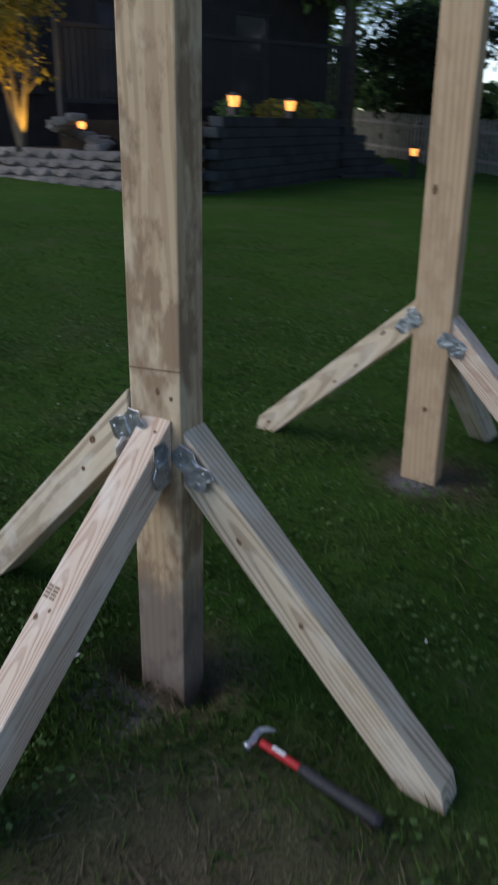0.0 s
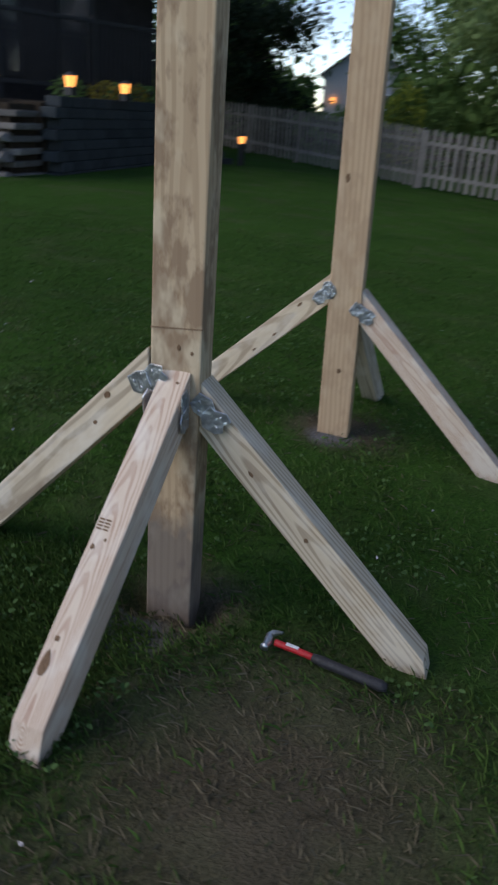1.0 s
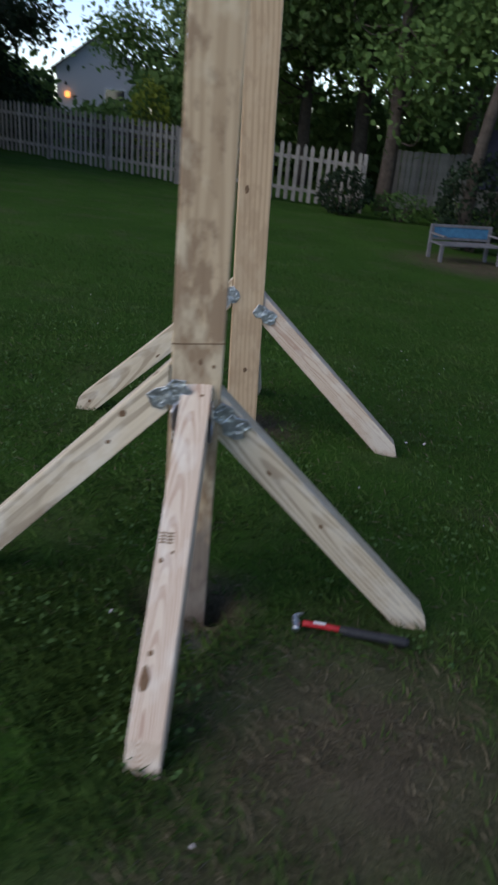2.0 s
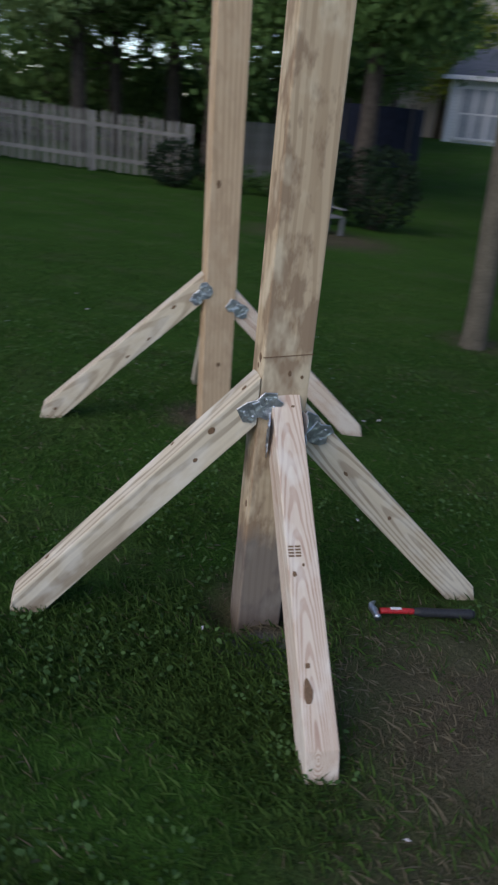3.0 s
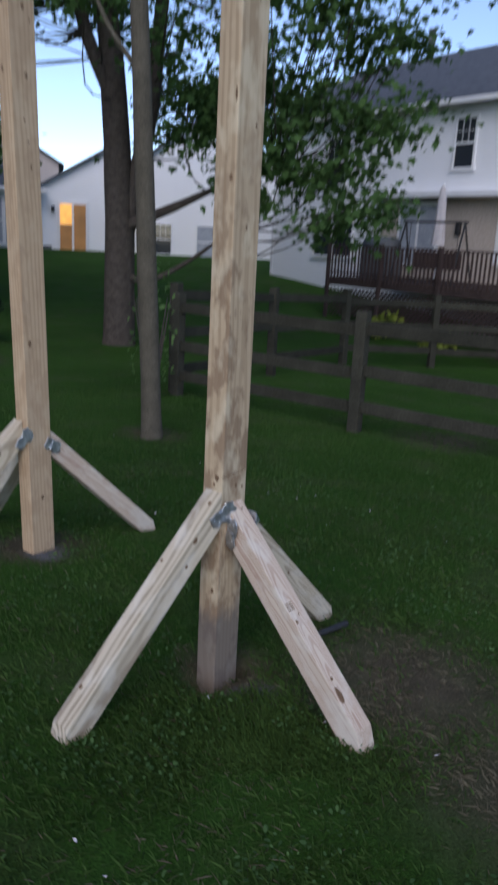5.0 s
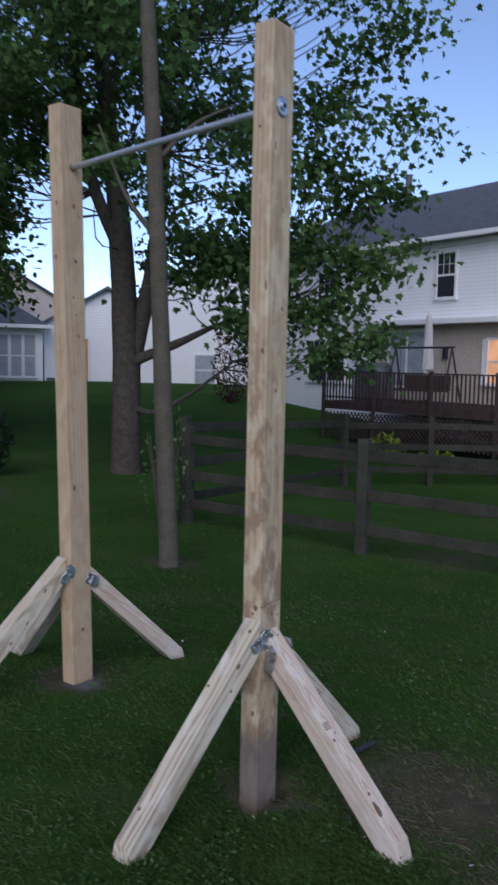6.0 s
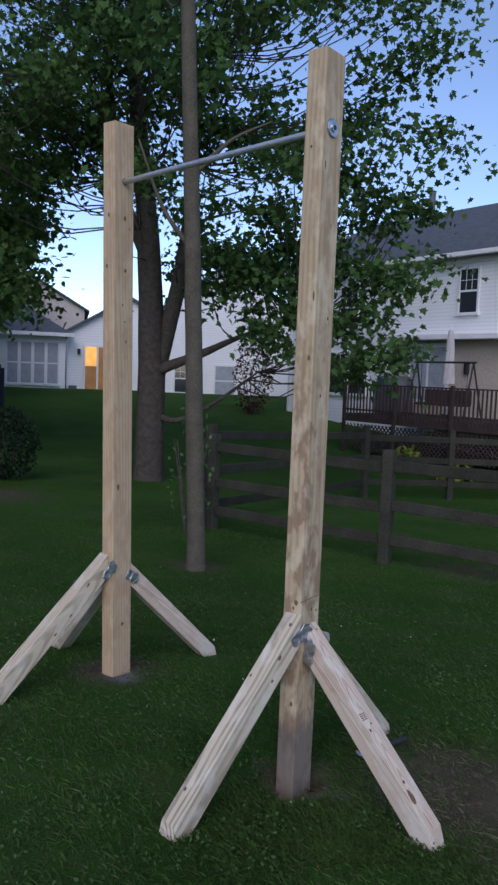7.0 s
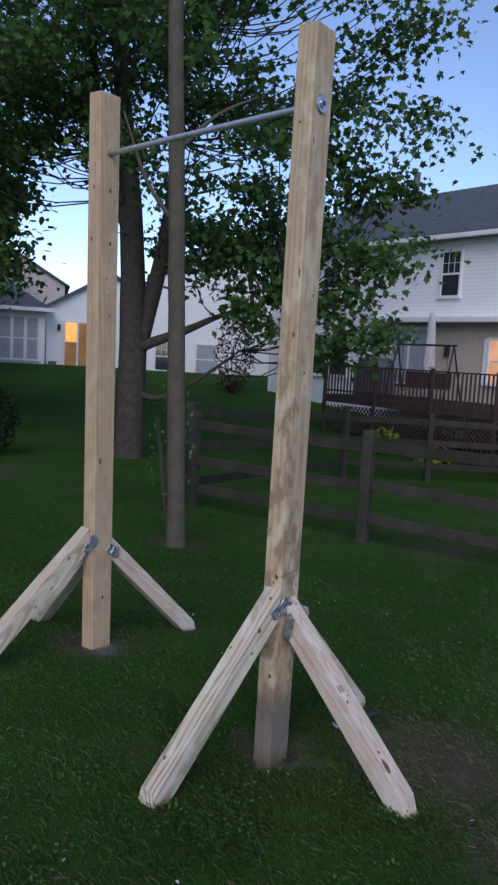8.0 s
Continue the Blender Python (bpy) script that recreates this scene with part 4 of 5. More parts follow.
block_wall("retaining_wall", "dark grey block retaining wall at the lawn edge", (-7.42, 9.3), (-8.3, 14.9), 0.17, 8, 0.40, 0.173, 0.28)
block_wall("stepped_wall", "dark grey block wall stepping down along the bed", (-8.3, 15.0), (-7.85, 17.5), 0.03, 8, 0.40, 0.17, 0.28, True)
bed = box("planting_bed", (-3.2, -0.02, 0, 5.6, -0.6, 1.34), SOIL, None, 0.03)
bed.matrix_basis = pose(-7.7, 9.35, 0.1, 0, 0, 8.9)
tagged(bed, "dark raised earth bed behind the retaining wall", "planting bed", kind="structure")
for k, (x, y) in enumerate(((-8.1, 10.6), (-8.2, 11.9), (-8.4, 12.7), (-8.6, 13.6), (-8.6, 14.3))):
    s = shrub("bed_plant", "low green plant on the raised bed", x, y, 0.7, 0.6, 0.45, LEAF_GOLD if k % 2 else LEAF_BACK, 70 + k, 260, 0.08)
    s.location.z = 1.44


def lantern(x, y, z, s, label):
    root = empty("lantern", x, y, z)
    tagged(root, label, "lantern", group="garden lanterns")
    bm = bmesh.new()
    bmesh.ops.create_cone(bm, cap_ends=True, segments=4, radius1=0.075 * s, radius2=0.105 * s, depth=0.17 * s, matrix=Matrix.Translation((0, 0, 0.11 * s)) @ Matrix.Rotation(radians(45), 4, "Z"))
    part("lamp_glass", bm, LANTERN_GLOW, root, "glowing amber glass")
    bm = bmesh.new()
    bmesh.ops.create_cone(bm, cap_ends=True, segments=4, radius1=0.14 * s, radius2=0.03 * s, depth=0.06 * s, matrix=Matrix.Translation((0, 0, 0.226 * s)) @ Matrix.Rotation(radians(45), 4, "Z"))
    part("cap", bm, BLACK_METAL, root)
    box("base", (-0.08 * s, 0.08 * s, -0.08 * s, 0.08 * s, -0.11, 0.024 * s), BLACK_METAL, root, 0.004)
    for ax in (-1, 1):
        for ay in (-1, 1):
            bm = bmesh.new()
            add_tube(bm, [(ax * 0.056 * s, ay * 0.056 * s, 0.02 * s), (ax * 0.08 * s, ay * 0.08 * s, 0.2 * s)], [0.006 * s, 0.006 * s], 5)
            part("corner_rod", bm, BLACK_METAL, root)
    return root


lantern(-7.54, 9.90, 1.68, 1.0, "small amber lantern glowing on the retaining wall")
lantern(-7.70, 11.87, 1.65, 1.0, "small amber lantern glowing on the retaining wall")
lantern(-8.53, 9.10, 1.60, 1.0, "small amber lantern glowing above the stone steps")
lantern(-7.66, 17.40, 0.72, 1.0, "small amber lantern glowing at the wall's end")
box("lantern_post", (-0.05, 0.05, -0.05, 0.05, 0, 0.62), BLACK_METAL, None, 0.01).location = (-8.53, 9.10, 0.88)
tagged(bpy.data.objects["lantern_post"], "short dark post under a garden lantern", "post")
box("lantern_post", (-0.06, 0.06, -0.06, 0.06, 0, 0.55), BLACK_METAL, None, 0.01).location = (-7.66, 17.40, 0.07)
tagged(bpy.data.objects["lantern_post.001"], "short dark post under the end lantern", "post")


def rock(bm, rng, x, y, z, a, b, c, rz):
    r = bmesh.ops.create_icosphere(bm, subdivisions=2, radius=1.0)
    for q in r["verts"]:
        p = q.co
        f = 1 + 0.28 * noise.noise(p * 1.3 + Vector((x * 3, y * 3, z * 5)))
        p = Vector((max(-0.8, min(0.8, p.x)), max(-0.8, min(0.8, p.y)), max(-0.62, min(0.62, p.z)))) * f
        p = Vector((p.x * a, p.y * b, p.z * c))
        p.rotate(Euler((rng.uniform(-0.08, 0.08), 0, rz)))
        q.co = p + Vector((x, y, z))


drywall = empty("dry_stone_wall", -9.4, 7.9, 0.2)
tagged(drywall, "low dry wall of stacked grey field stones", "stone wall")
rng = random.Random(9)
for c in range(5):
    for k in range(8 - c % 2):
        bm = bmesh.new()
        rock(bm, rng, 0, 0, 0, rng.uniform(0.28, 0.42), 0.24, rng.uniform(0.10, 0.14), 0)
        o = part("stone", bm, STONE, drywall)
        s = -1.6 + k * 0.46 + (c % 2) * 0.22
        o.matrix_basis = Matrix.Translation((s * 0.96, s * 0.22 + c * 0.03, 0.12 + c * 0.145)) @ Matrix.Rotation(0.22 + rng.uniform(-0.12, 0.12), 4, "Z")
steps = empty("stone_steps", -7.95, 8.85, 0.25)
tagged(steps, "stacked pale stone slab steps beside the wall", "steps")
for c in range(6):
    box("step", (-0.42, 0.34 - 0.03 * (c % 2), -0.42, 0.38, 0.005 + c * 0.19, 0.10 + c * 0.19), STONE, steps, 0.02).rotation_euler = (0, 0, 0.1 * (c % 3))
    box("riser", (-0.36, 0.24, -0.34, 0.30, 0.10 + c * 0.19, 0.195 + c * 0.19), SOIL, steps)
fountain = empty("rock_fountain", -9.9, 8.5, 0.95)
tagged(fountain, "pile of stones round a small lit garden lamp", "rock pile")
for k in range(9):
    bm = bmesh.new()
    a = k * 0.7
    rock(bm, rng, 0.42 * math.cos(a) * (1 - k * 0.05), 0.36 * math.sin(a), 0.05 + 0.06 * k, 0.26, 0.2, 0.12, a)
    part("stone", bm, STONE, fountain)
bm = bmesh.new()
bmesh.ops.create_uvsphere(bm, u_segments=12, v_segments=8, radius=0.07, matrix=Matrix.Translation((0.35, -0.25, 0.42)))
part("lamp_bulb", bm, LANTERN_GLOW, fountain, "small warm bulb")
up_bed = box("planting_bed", (-4.5, 1.9, 0, 3.2, -0.5, 0.72), SOIL, None, 0.05)
up_bed.matrix_basis = pose(-9.6, 8.15, 0.2, 0, 0, 13)
tagged(up_bed, "dark raised earth bed above the dry stone wall", "planting bed", kind="structure")

# the uplit ornamental tree
rng = np.random.default_rng(31)
cs = crown_centres(rng, 22, (-10.75, 7.95, 3.0), (1.0, 1.0, 0.75), 0.1)
tree("ornamental_tree", "small multi-stemmed tree lit yellow from below", [[(-10.75, 7.9, 0.9, 0.07), (-10.8, 7.9, 1.6, 0.06), (-10.95, 7.9, 2.6, 0.03)], [(-10.68, 7.85, 0.9, 0.07), (-10.55, 7.85, 1.6, 0.055), (-10.35, 7.9, 2.6, 0.03)], [(-10.85, 7.95, 0.9, 0.06), (-11.1, 8.0, 1.6, 0.05), (-11.4, 8.0, 2.6, 0.03)]],
     cs, BARK_PALE, LEAF_GOLD, 220, 0.26, 0.10, SPRIG, 33, 0.02)
spot = new("garden_uplight", bpy.data.lights.new("garden_uplight", "SPOT"))
spot.data.energy, spot.data.color, spot.data.spot_size, spot.data.spot_blend, spot.data.shadow_soft_size = 170, (1.0, 0.60, 0.13), radians(95), 0.6, 0.05
spot.matrix_basis = look((-10.35, 7.5, 1.05), (-10.75, 7.95, 3.0))
lampcan = empty("uplight", -10.35, 7.5, 0.92)
tagged(lampcan, "small black garden uplight below the ornamental tree", "garden light")
bm = bmesh.new()
add_tube(bm, [(0, 0, 0), (0, 0, 0.08)], [0.05, 0.06], 14)
part("housing", bm, BLACK_METAL, lampcan)

# ---- dark railing and house above the wall ----
rail = empty("deck_railing", -9.9, 8.6, 1.7)
tagged(rail, "black railing of thin upright bars above the bed", "railing")
RL = 7.0
rail.matrix_basis = pose(-10.9, 9.0, 1.65, 0, 0, 72)
for hz in (0.08, 1.35):
    box("top_rail" if hz > 1 else "bottom_rail", (0, RL, -0.04, 0.04, hz, hz + 0.08), BLACK_METAL, rail, 0.005)
bm = bmesh.new()
add_box(bm, -0.022, 0.022, -0.022, 0.022, 0.12, 1.36)
bal = part("baluster", bm, BLACK_METAL, rail)
bal.location.x = 0.06
for k in range(1, 56):
    o = new("baluster", bal.data)
    o.parent = rail
    o.location.x = 0.06 + k * 0.125
for k in range(4):
    box("railing_post", (k * RL / 3 - 0.05, k * RL / 3 + 0.05, -0.06, 0.06, -0.5, 1.5), BLACK_METAL, rail, 0.006)

# ---- houses ----


def sash(parent, x, z, w, h, wall_y=0.0, glow_mat=None, bars=True, frame_mat=None):
    """A double-hung window in the wall plane y = wall_y that faces -y."""
    root = new("window")
    root.parent = parent
    root.location = (x, wall_y, z)
    f = 0.07
    for nm, d in (("frame", (-w / 2 - f, -w / 2, -0.06, 0.03, -f, h + f)), ("frame", (w / 2, w / 2 + f, -0.06, 0.03, -f, h + f)), ("frame", (-w / 2, w / 2, -0.06, 0.03, h, h + f)), ("sill", (-w / 2 - f - 0.04, w / 2 + f + 0.04, -0.10, 0.03, -f - 0.03, -0.002))):
        box(nm, d, frame_mat or WHITE_PAINT, root, 0.006)
    box("meeting_rail", (-w / 2, w / 2, -0.045, 0.0, h * 0.5 - 0.03, h * 0.5 + 0.03), frame_mat or WHITE_PAINT, root)
    box("pane", (-w / 2, w / 2, -0.02, -0.012, 0, h * 0.5 - 0.03), glow_mat or PANE, root)
    box("pane", (-w / 2, w / 2, -0.03, -0.022, h * 0.5 + 0.03, h), glow_mat or PANE, root)
    if bars:
        for k in (1, 2):
            box("glazing_bar", (-w / 2 + w * k / 3 - 0.008, -w / 2 + w * k / 3 + 0.008, -0.038, -0.031, h * 0.5 + 0.03, h), WHITE_PAINT, root)
        box("glazing_bar", (-w / 2, w / 2, -0.042, -0.0385, h * 0.75 - 0.008, h * 0.75 + 0.008), WHITE_PAINT, root)
    return root


def gable(name, parent, w, d, eave, ridge, wall_mat, front_gable=True, over=0.3, at=(0, 0, 0)):
    """Walls with their gables, and a pitched roof; the front faces -y."""
    bm = bmesh.new()
    if front_gable:
        add_prism(bm, [(0, -1.5), (w, -1.5), (w, eave), (w / 2, ridge), (0, eave)], d)
        bmesh.ops.translate(bm, verts=bm.verts[:], vec=(0, d / 2, 0))
    else:
        add_prism(bm, [(0, -1.5), (d, -1.5), (d, eave), (d / 2, ridge), (0, eave)], w)
        bmesh.ops.rotate(bm, verts=bm.verts[:], cent=(0, 0, 0), matrix=Matrix.Rotation(radians(90), 3, "Z"))
        bmesh.ops.translate(bm, verts=bm.verts[:], vec=(w / 2, 0, 0))
    part("wall", bm, wall_mat, parent).location = at
    span = w if front_gable else d
    sl = (ridge - eave) / (span / 2)
    t = 0.12
    out = [(-over, eave - over * sl + 0.01), (span / 2, ridge + 0.01), (span + over, eave - over * sl + 0.01), (span + over, eave - over * sl + t), (span / 2, ridge + t * 1.3), (-over, eave - over * sl + t)]
    bm = bmesh.new()
    add_prism(bm, out, (d if front_gable else w) + 2 * over)
    if front_gable:
        bmesh.ops.translate(bm, verts=bm.verts[:], vec=(0, d / 2, 0))
    else:
        bmesh.ops.rotate(bm, verts=bm.verts[:], cent=(0, 0, 0), matrix=Matrix.Rotation(radians(90), 3, "Z"))
        bmesh.ops.translate(bm, verts=bm.verts[:], vec=(w / 2, 0, 0))
    part("roof", bm, SHINGLE, parent).location = at


# the two-storey house with the deck; its front faces the yard
hb = empty("white_house", 19.6, 18.3, 0.58, -96.5)
tagged(hb, "white-sided two-storey house with grey shingle roof and deck", "house")
gable("house", hb, 22.0, 9.0, 5.55, 7.9, SIDING_WHITE, False, 0.35)
box("gutter", (-0.4, 22.4, -0.50, -0.36, 5.30, 5.44), WHITE_PAINT, hb, 0.02)
box("fascia", (-0.3, 22.3, -0.10, -0.003, 5.15, 5.33), WHITE_PAINT, hb, 0.01)
box("corner_board", (-0.02, 0.10, -0.03, -0.002, -0.6, 5.1), WHITE_PAINT, hb)
sash(hb, 8.35, 3.64, 0.64, 1.32)
sash(hb, 3.2, 3.3, 0.85, 1.45)
sash(hb, 2.75, 0.95, 0.8, 1.4)
sash(hb, 3.75, 0.95, 0.8, 1.4)
box("porch_wall", (5.45, 21.5, -0.06, -0.002, 0.3, 2.78), BEIGE_WALL, hb, label="beige wall under the overhang")
box("overhang", (5.35, 21.8, -0.55, -0.003, 2.79, 2.95), WHITE_PAINT, hb, 0.02)
pd = box("patio_door", (6.2, 7.8, -0.11, -0.062, 0.75, 2.7), WHITE_PAINT, hb, 0.01, "white sliding patio door")
for k in (0, 1):
    box("door_pane", (6.30 + k * 0.75, 6.95 + k * 0.75, -0.122, -0.112, 0.88, 2.58), PALE_PANE, pd)
sash(hb, 10.75, 1.05, 1.5, 1.25, -0.062, LIT_BLIND, False)
for x in (9.85, 11.65):
    box("shutter", (x - 0.06, x + 0.06, -0.10, -0.063, 0.98, 2.34), WHITE_PAINT, hb, 0.01)
wl = box("wall_light", (8.45, 8.59, -0.2, -0.063, 1.75, 2.1), BLACK_METAL, hb, 0.03, "black wall lantern")
for x, z, w in ((9.1, 7.4, 0.25), (10.4, 7.45, 0.25)):
    box("roof_vent", (x, x + w, 3.0, 3.3, z - 0.25, z + 0.05), BLACK_METAL, hb, 0.02)
bm = bmesh.new()
add_tube(bm, [(9.7, 3.2, 7.0), (9.7, 3.2, 7.85)], [0.05, 0.05], 10)
part("vent_pipe", bm, GREY_COVER, hb)
bm = bmesh.new()
add_tube(bm, [(3.4, 4.0, 7.4), (3.4, 4.0, 8.75), (3.4, 4.0, 8.8)], [0.13, 0.13, 0.16], 12)
part("chimney", bm, GREY_COVER, hb)

# deck in front of it
dk = empty("deck", 15.79, 12.31, 0.2, -96.5)
tagged(dk, "raised dark red-brown timber deck with railing and lattice skirt", "deck")
DL, DF = 12.0, 0.80
for k in range(22):
    box("deck_board", (0, DL, 0.01 + k * 0.14, 0.142 + k * 0.14, DF - 0.04, DF), DECK_WOOD, dk, 0.004)
box("rim_joist", (0, DL, -0.03, 0.008, DF - 0.24, DF - 0.005), DECK_WOOD, dk, 0.005)
box("top_rail", (0, DL, -0.05, 0.06, DF + 0.86, DF + 0.90), DECK_WOOD, dk, 0.006)
box("lower_rail", (0, DL, -0.01, 0.03, DF + 0.10, DF + 0.15), DECK_WOOD, dk, 0.004)
bm = bmesh.new()
add_box(bm, -0.018, 0.018, -0.02, 0.016, DF - 0.12, DF + 0.859)
bal = part("baluster", bm, DECK_WOOD, dk)
bal.location = (0.1, -0.03, 0)
for k in range(1, 92):
    o = new("baluster", bal.data)
    o.parent = dk
    o.location = (0.1 + k * 0.13, -0.03, 0)
for k in range(7):
    x = k * DL / 6
    box("deck_post", (x - 0.05, x + 0.05, -0.12, -0.04, -0.8, DF + 0.95), DECK_WOOD, dk, 0.006)
for sgn in (-1, 1):
    for k in range(83):
        a = box("lattice_strip", (-0.02, 0.02, -0.004 + 0.008 * sgn, 0.004 + 0.008 * sgn, -0.55, 0.55), DECK_WOOD, dk)
        a.matrix_basis = Matrix.Translation((0.15 + k * 0.142, 0.03, 0.1)) @ Matrix.Rotation(radians(45 * sgn), 4, "Y")

# things on the deck


def on_deck(x, y):
    return dk.matrix_basis @ Vector((x, y, DF))


swing = new("porch_swing")
swing.matrix_basis = Matrix.Translation(on_deck(2.6, 1.3)) @ Matrix.Rotation(radians(-96.5), 4, "Z") @ Matrix.Scale(0.87, 4)
tagged(swing, "dark metal-framed swing seat standing on the deck", "swing")
for sx in (-1.15, 1.15):
    for sy in (-0.5, 0.5):
        bm = bmesh.new()
        add_tube(bm, [(sx * 1.06, sy, 0.0), (sx, 0, 1.85)], [0.03, 0.03], 8)
        part("leg", bm, BLACK_METAL, swing)
    bm = bmesh.new()
    add_tube(bm, [(sx * 0.82, 0, 1.8), (sx * 0.82, 0, 0.5)], [0.01, 0.01], 6)
    part("chain", bm, BLACK_METAL, swing)
bm = bmesh.new()
add_tube(bm, [(-1.25, 0, 1.86), (1.25, 0, 1.86)], [0.035, 0.035], 8)
part("top_beam", bm, BLACK_METAL, swing)
box("seat", (-0.95, 0.95, -0.25, 0.25, 0.42, 0.50), DECK_WOOD, swing, 0.02)
box("backrest", (-0.95, 0.95, 0.24, 0.30, 0.45, 0.95), DECK_WOOD, swing, 0.02)
umb = new("patio_umbrella")
umb.matrix_basis = Matrix.Translation(on_deck(2.3, 1.9))
tagged(umb, "closed pale canvas patio umbrella standing on the deck", "umbrella")
bm = bmesh.new()
add_tube(bm, [(0, 0, 0.0), (0, 0, 2.7)], [0.024, 0.024], 8)
part("pole", bm, WHITE_PAINT, umb)
bm = bmesh.new()
rr = random.Random(3)
add_tube(bm, [(0, 0, 1.0), (0, 0, 1.25), (0, 0, 1.7), (0, 0, 2.2), (0, 0, 2.55), (0, 0, 2.62)], [0.20, 0.17, 0.13, 0.12, 0.07, 0.02], 14, 0.14, rr)
part("canopy", bm, CANVAS, umb, "furled pale canvas")
bm = bmesh.new()
add_tube(bm, [(0, 0, 0), (0, 0, 0.09)], [0.24, 0.2], 16)
part("base", bm, BLACK_METAL, umb)
grill = new("grill")
grill.matrix_basis = Matrix.Translation(on_deck(0.75, 1.3)) @ Matrix.Rotation(radians(-96.5), 4, "Z")
tagged(grill, "barbecue grill under a grey cover on the deck", "grill")
bm = bmesh.new()
add_box(bm, -0.55, 0.55, -0.3, 0.3, 0.0, 0.85, 0.05)
part("skirt", bm, GREY_COVER, grill)
bm = bmesh.new()
add_tube(bm, [(-0.5, 0, 0.88), (0.5, 0, 0.88)], [0.3, 0.3], 16)
part("hood", bm, GREY_COVER, grill, smooth=True)
toy = new("lime_toy")
toy.matrix_basis = Matrix.Translation(on_deck(7.7, 1.0)) @ Matrix.Rotation(radians(-96.5), 4, "Z")
tagged(toy, "bright lime plastic toy slide on the deck", "toy")
bm = bmesh.new()
add_prism(bm, [(-0.55, 0.0), (0.55, 0.0), (0.55, 0.92), (0.3, 1.0), (-0.5, 0.82)], 0.45)
bmesh.ops.bevel(bm, geom=bm.edges[:], offset=0.04, segments=2, affect="EDGES")
part("shell", bm, LIME, toy)
shrub("hosta", "pale green hosta clump below the deck", 15.0, 9.6, 1.6, 0.8, 0.6, LEAF_LIME, 61, 260, 0.16)
shrub("hosta", "pale green hosta clump below the deck", 14.8, 7.9, 1.4, 0.8, 0.5, LEAF_LIME, 62, 220, 0.16)

# the house with the sunroom
ha = empty("sunroom_house", 13.92, 35.06, 0.88, -31)
ha.scale = (1.2, 1.2, 1.2)
tagged(ha, "white house with a sunroom of tall windows and a lit door", "house")
bm = bmesh.new()
add_prism(bm, [(1.1, -1.5), (4.0, -1.5), (4.0, 2.42), (1.1, 2.42)], 5.0)
bmesh.ops.translate(bm, verts=bm.verts[:], vec=(0, 2.5, 0))
part("sunroom_wall", bm, SIDING_WHITE, ha)
bm = bmesh.new()
rv = [bm.verts.new(p) for p in ((0.85, -0.35, 2.43), (4.3, -0.35, 2.43), (4.3, 5, 2.43), (0.85, 5, 2.43), (1.3, 2.4, 3.55), (2.4, 2.4, 3.65), (2.4, 5, 3.65), (1.3, 5, 3.55))]
for f in ((0, 1, 5, 4), (1, 2, 6, 5), (0, 3, 2, 1), (4, 5, 6, 7), (2, 3, 7, 6), (3, 0, 4, 7)):
    bm.faces.new([rv[i] for i in f])
bmesh.ops.recalc_face_normals(bm, faces=bm.faces[:])
part("sunroom_roof", bm, SHINGLE, ha)
box("gutter", (0.8, 4.4, -0.47, -0.36, 2.30, 2.46), WHITE_PAINT, ha, 0.02)
for k in range(4):
    sash(ha, 1.82 + k * 0.55, 0.30, 0.42, 1.72, -0.003, PALE_PANE, False)
gable("wing", ha, 5.4, 4.3, 2.55, 4.1, SIDING_WHITE, True, 0.25, (4.05, 0.6, 0))
dr = box("door_1", (4.75, 6.0, 0.52, 0.598, -0.15, 2.05), WHITE_PAINT, ha, 0.02, "white-framed patio door, lit from inside")
box("door_pane", (4.85, 5.33, 0.50, 0.516, 1.12, 1.95), LIT_ROOM, dr)
box("door_pane", (4.85, 5.33, 0.50, 0.516, 0.0, 1.10), LIT_DIM, dr)
box("door_pane", (5.42, 5.9, 0.50, 0.516, 0.0, 1.95), LIT_DIM, dr)
box("wall_light", (4.5, 4.64, 0.46, 0.597, 1.6, 1.85), BLACK_METAL, ha, 0.02)
box("step", (4.5, 7.2, -0.6, 0.5, -0.6, -0.2), STONE, ha, 0.03)
box("planter", (4.15, 4.5, -0.1, 0.3, -0.3, 0.25), GREY_COVER, ha, 0.04)
ha2 = empty("cream_house", 11.97, 45.68, 0.8, -31)
tagged(ha2, "cream house gable, tinted with dusk glow, with grey roof behind the sunroom", "house")
gable("house", ha2, 13.0, 9.0, 4.9, 8.67, SIDING_CREAM_GLOW, True)
hm = empty("gabled_house", 21.7, 29.4, 0.35, -42)
tagged(hm, "white gabled house wing behind the maple tree", "house")
gable("house", hm, 7.0, 8.0, 4.9, 7.4, SIDING_WHITE, True)
sash(hm, 3.4, 0.6, 1.0, 1.5, -0.003, PALE_PANE, False)
sash(hm, 1.2, 0.7, 0.8, 1.4, -0.003)
hf = empty("far_house", -15.3, 46.0, 0.3, 15)
tagged(hf, "pale grey house gable with grey roof far behind the fence", "house")
gable("house", hf, 5.0, 8.0, 3.6, 5.4, SIDING_GREY, True)
sash(hf, 3.4, 1.0, 1.1, 1.6, -0.003, None, False)
box("porch_light", (0.5, 0.75, -0.2, -0.003, 2.0, 2.3), LANTERN_GLOW, hf, 0.03, "small glowing orange porch light")
hd = empty("dark_house", -12.9, 8.5, 1.5, 72)
tagged(hd, "dark brown house side seen behind the railing", "house")
gable("house", hd, 9.0, 6.0, 4.6, 6.4, rough_surface("dark_house_wall", (0.02, 0.018, 0.018), (0.05, 0.045, 0.045), 3, 0.8, 30), False)
for x in (0.9, 3.2, 4.6, 6.6):
    sash(hd, x, 0.5, 0.9, 1.7, -0.003, None, False, BLACK_METAL)

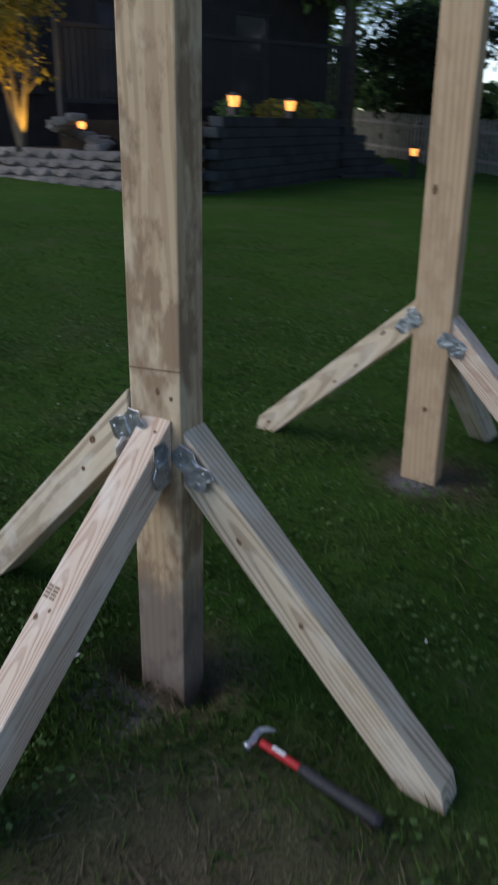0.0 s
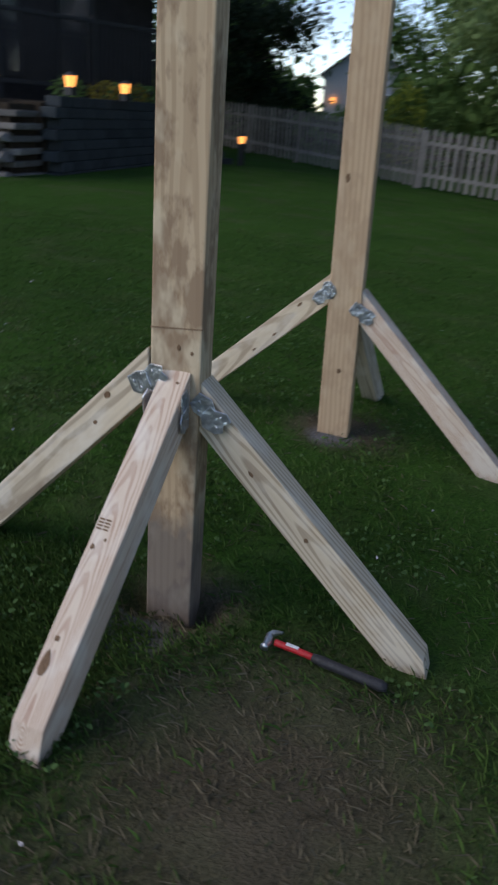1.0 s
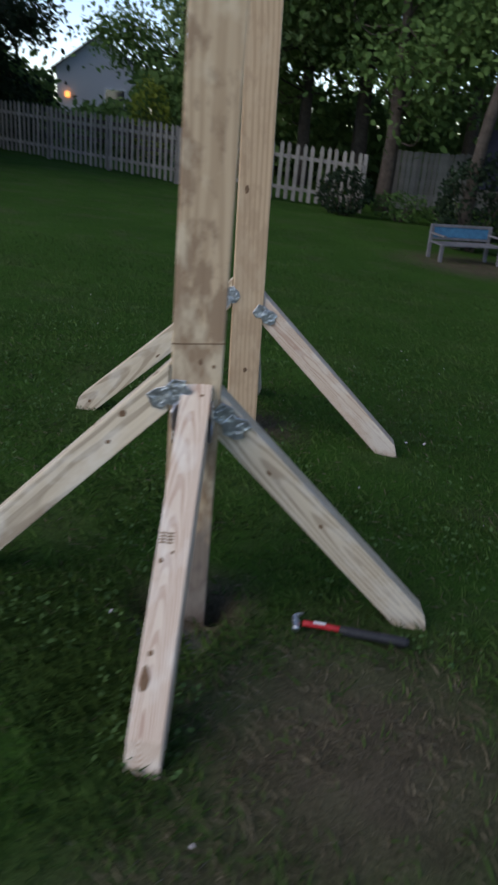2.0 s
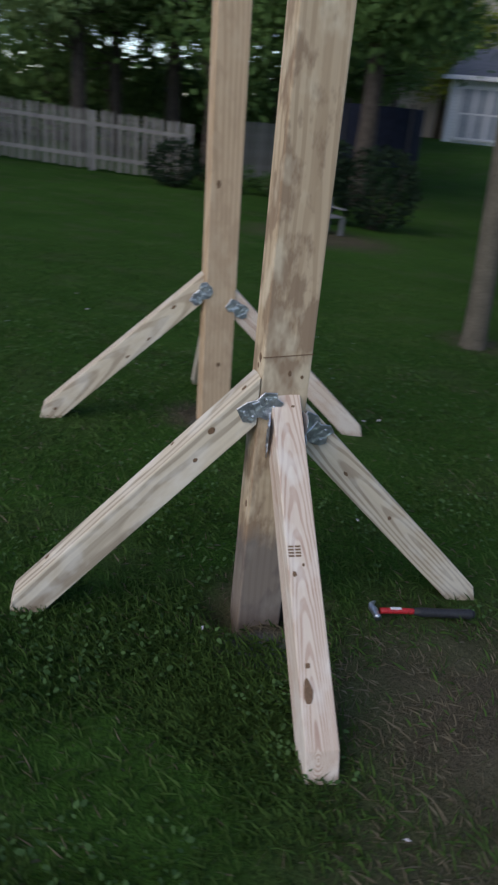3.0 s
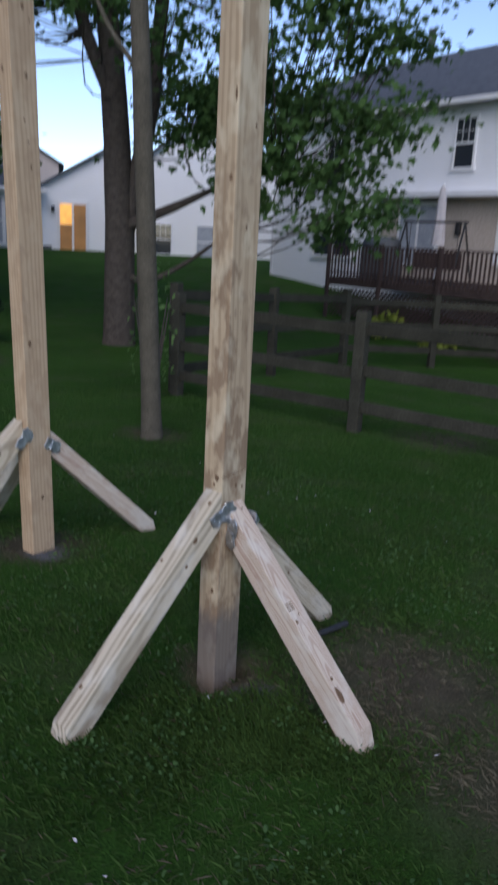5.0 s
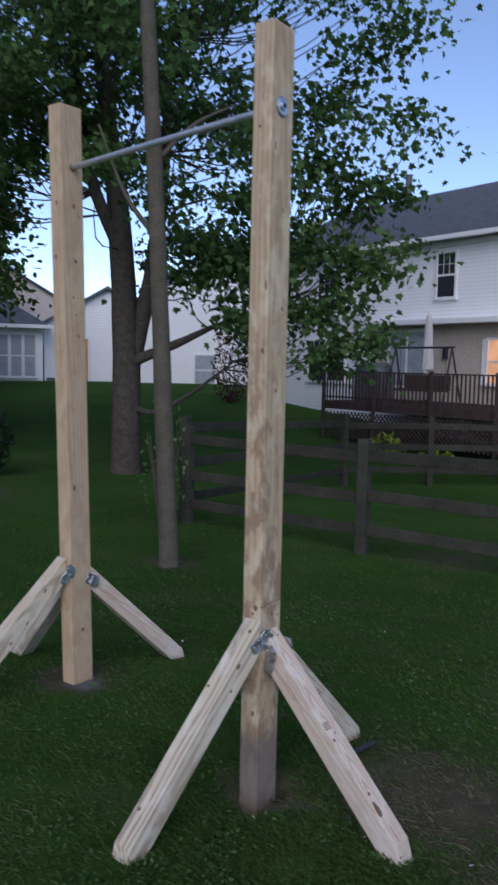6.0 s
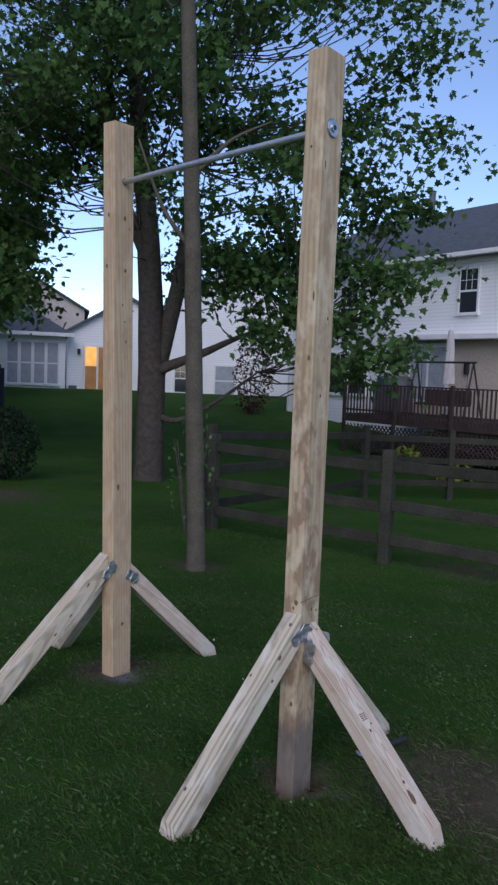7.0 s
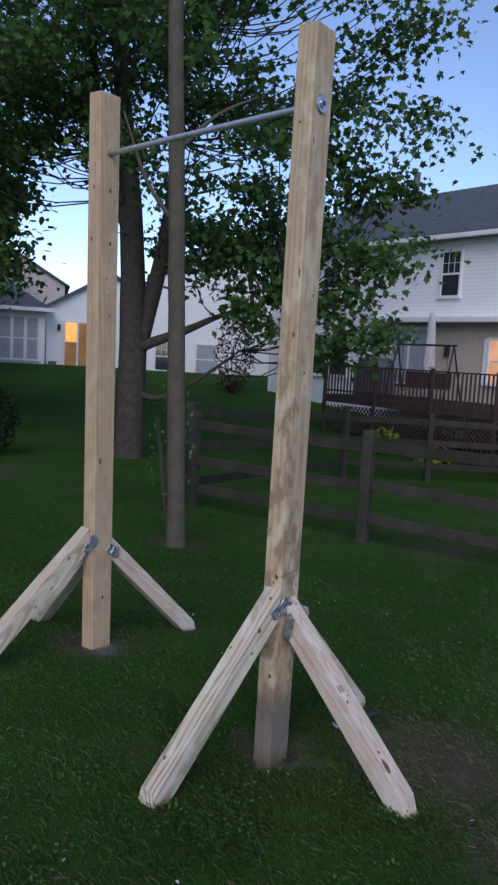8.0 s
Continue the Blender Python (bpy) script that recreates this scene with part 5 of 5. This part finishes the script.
# trampoline behind the trees
tr = empty("trampoline", 6.2, 19.3, terrain(6.2, 19.3))
tagged(tr, "dark netted trampoline behind the hedge", "trampoline")
bm = bmesh.new()
add_tube(bm, [(0, 0, 0.78), (0, 0, 0.84)], [1.7, 1.7], 28)
part("mat", bm, TRAMP_NET, tr)
bm = bmesh.new()
ring0, ring1 = [], []
for k in range(28):
    a = 2 * math.pi * k / 28
    ring0.append(bm.verts.new((1.68 * math.cos(a), 1.68 * math.sin(a), 0.85)))
    ring1.append(bm.verts.new((1.68 * math.cos(a), 1.68 * math.sin(a), 2.2)))
for k in range(28):
    bm.faces.new((ring0[k], ring0[(k + 1) % 28], ring1[(k + 1) % 28], ring1[k]))
part("net", bm, TRAMP_NET, tr, "dark blue safety net")
for k in range(6):
    a = 2 * math.pi * k / 6
    bm = bmesh.new()
    add_tube(bm, [(1.74 * math.cos(a), 1.74 * math.sin(a), -0.05), (1.74 * math.cos(a), 1.74 * math.sin(a), 2.3)], [0.03, 0.03], 8)
    part("leg", bm, BLACK_METAL, tr)

# ---- grass ----


def patchiness(x, y):
    """How bare the ground is, 0 to 1."""
    d = 0.0
    for cx, cy, r, soft in PATCHES[:4]:
        d = max(d, 1 - math.hypot(x - cx, y - cy) / (r * 1.25 + 0.25 * noise.noise((x * 3, y * 3, 1))))
    return max(0.0, min(1.0, d * 2.2))


def grass(name, label, num, mat, spread, height, width, seed, bare):
    rng = np.random.default_rng(seed)
    rad = spread[0] + (spread[1] - spread[0]) * rng.random(num) ** spread[2]
    ang = rng.uniform(0, 2 * np.pi, num)
    px, py = -0.3 + rad * np.cos(ang), -0.6 + rad * np.sin(ang)
    vs, fs = [], []
    for i in range(num):
        x, y = float(px[i]), float(py[i])
        p = patchiness(x, y)
        if (rng.random() < min(0.95, p * 0.95 + 0.35 * p * noise.noise((x * 9, y * 9, 7)))) != bare and (not bare or rng.random() > 0.16 + 0.22 * max(0, noise.noise((x * 2, y * 2, 5)))):
            continue
        if not bare and rng.random() < 0.85 * max(0, min(1, 3.5 * noise.noise((x * 1.9, y * 1.9, 11)) + 0.25)) * max(0, 1 - rad[i] / 6):
            continue
        z = terrain(x, y) - pit(x, y) - 0.004
        far = 1 + 0.06 * rad[i]
        h = height * rng.uniform(0.5, 1.4) / far ** 0.5
        w = width * rng.uniform(0.7, 1.3) * far
        a, lean = rng.uniform(0, 6.283), rng.uniform(0.2, 1.4) * (1.8 if bare else 1)
        b2 = a + rng.uniform(-1.2, 1.2)
        dx, dy = math.cos(a) * w, math.sin(a) * w
        tx, ty = -math.sin(b2) * h * lean, math.cos(b2) * h * lean
        k = len(vs)
        hz = h / (1 + 0.5 * lean)
        vs += [(x - dx, y - dy, z), (x + dx, y + dy, z), (x + 0.35 * tx + dx * 0.8, y + 0.35 * ty + dy * 0.8, z + hz * 0.6), (x + tx, y + ty, z + hz)]
        fs += [(k, k + 1, k + 2), (k, k + 2, k + 3)]
    ob = sheet(name, vs, fs, mat)
    tagged(ob, label, "grass", kind="stuff")


grass("grass", "short dense green lawn grass", 230000, BLADE, (0.0, 19.0, 1.0), 0.038, 0.0026, 81, False)
grass("grass", "thick tufted green grass round the stand", 230000, BLADE, (0.0, 8.5, 0.85), 0.040, 0.0017, 83, False)
grass("dead_grass", "pale dry trampled grass on the bare earth", 60000, STRAW, (0.0, 4.0, 0.75), 0.028, 0.0016, 82, True)
rng = random.Random(4)
bm = bmesh.new()
for k in range(110):
    x, y = rng.uniform(-3.4, 3.0), rng.uniform(-2.6, 4.5)
    z = terrain(x, y) - pit(x, y) + 0.022
    a, s = rng.uniform(0, 6.28), rng.uniform(0.005, 0.011)
    q = [bm.verts.new((x + s * math.cos(a + t) * (1 if i % 2 else 0.45), y + s * math.sin(a + t) * (1 if i % 2 else 0.45), z + rng.uniform(0, 0.012))) for i, t in enumerate((0, 1.2, 2.6, 3.9, 5.0))]
    bm.faces.new(q)
nrng = np.random.default_rng(91)
pts = []
while len(pts) < 15000:
    r, a = 4.8 * nrng.random() ** 0.6, nrng.uniform(0, 2 * np.pi)
    x, y = -0.3 + r * math.cos(a), -0.6 + r * math.sin(a)
    if noise.noise((x * 2.3, y * 2.3, 21)) + 0.35 * noise.noise((x * 9, y * 9, 3)) > 0.08 and patchiness(x, y) < 0.5:
        pts.append((x, y, terrain(x, y) - pit(x, y) + nrng.uniform(0.012, 0.045)))
weeds = leaf_mesh("clover", np.array(pts), 0.017 * nrng.uniform(0.6, 1.5, len(pts)), SPRIG, CLOVER, None, nrng, 0.1, 0.7)
tagged(weeds, "patches of clover and broad-leaved weeds in the lawn", "weeds", kind="stuff")
litter = part("fallen_petals", bm, CANVAS)
tagged(litter, "pale fallen seeds and petals scattered over the lawn", "plant litter", kind="stuff")
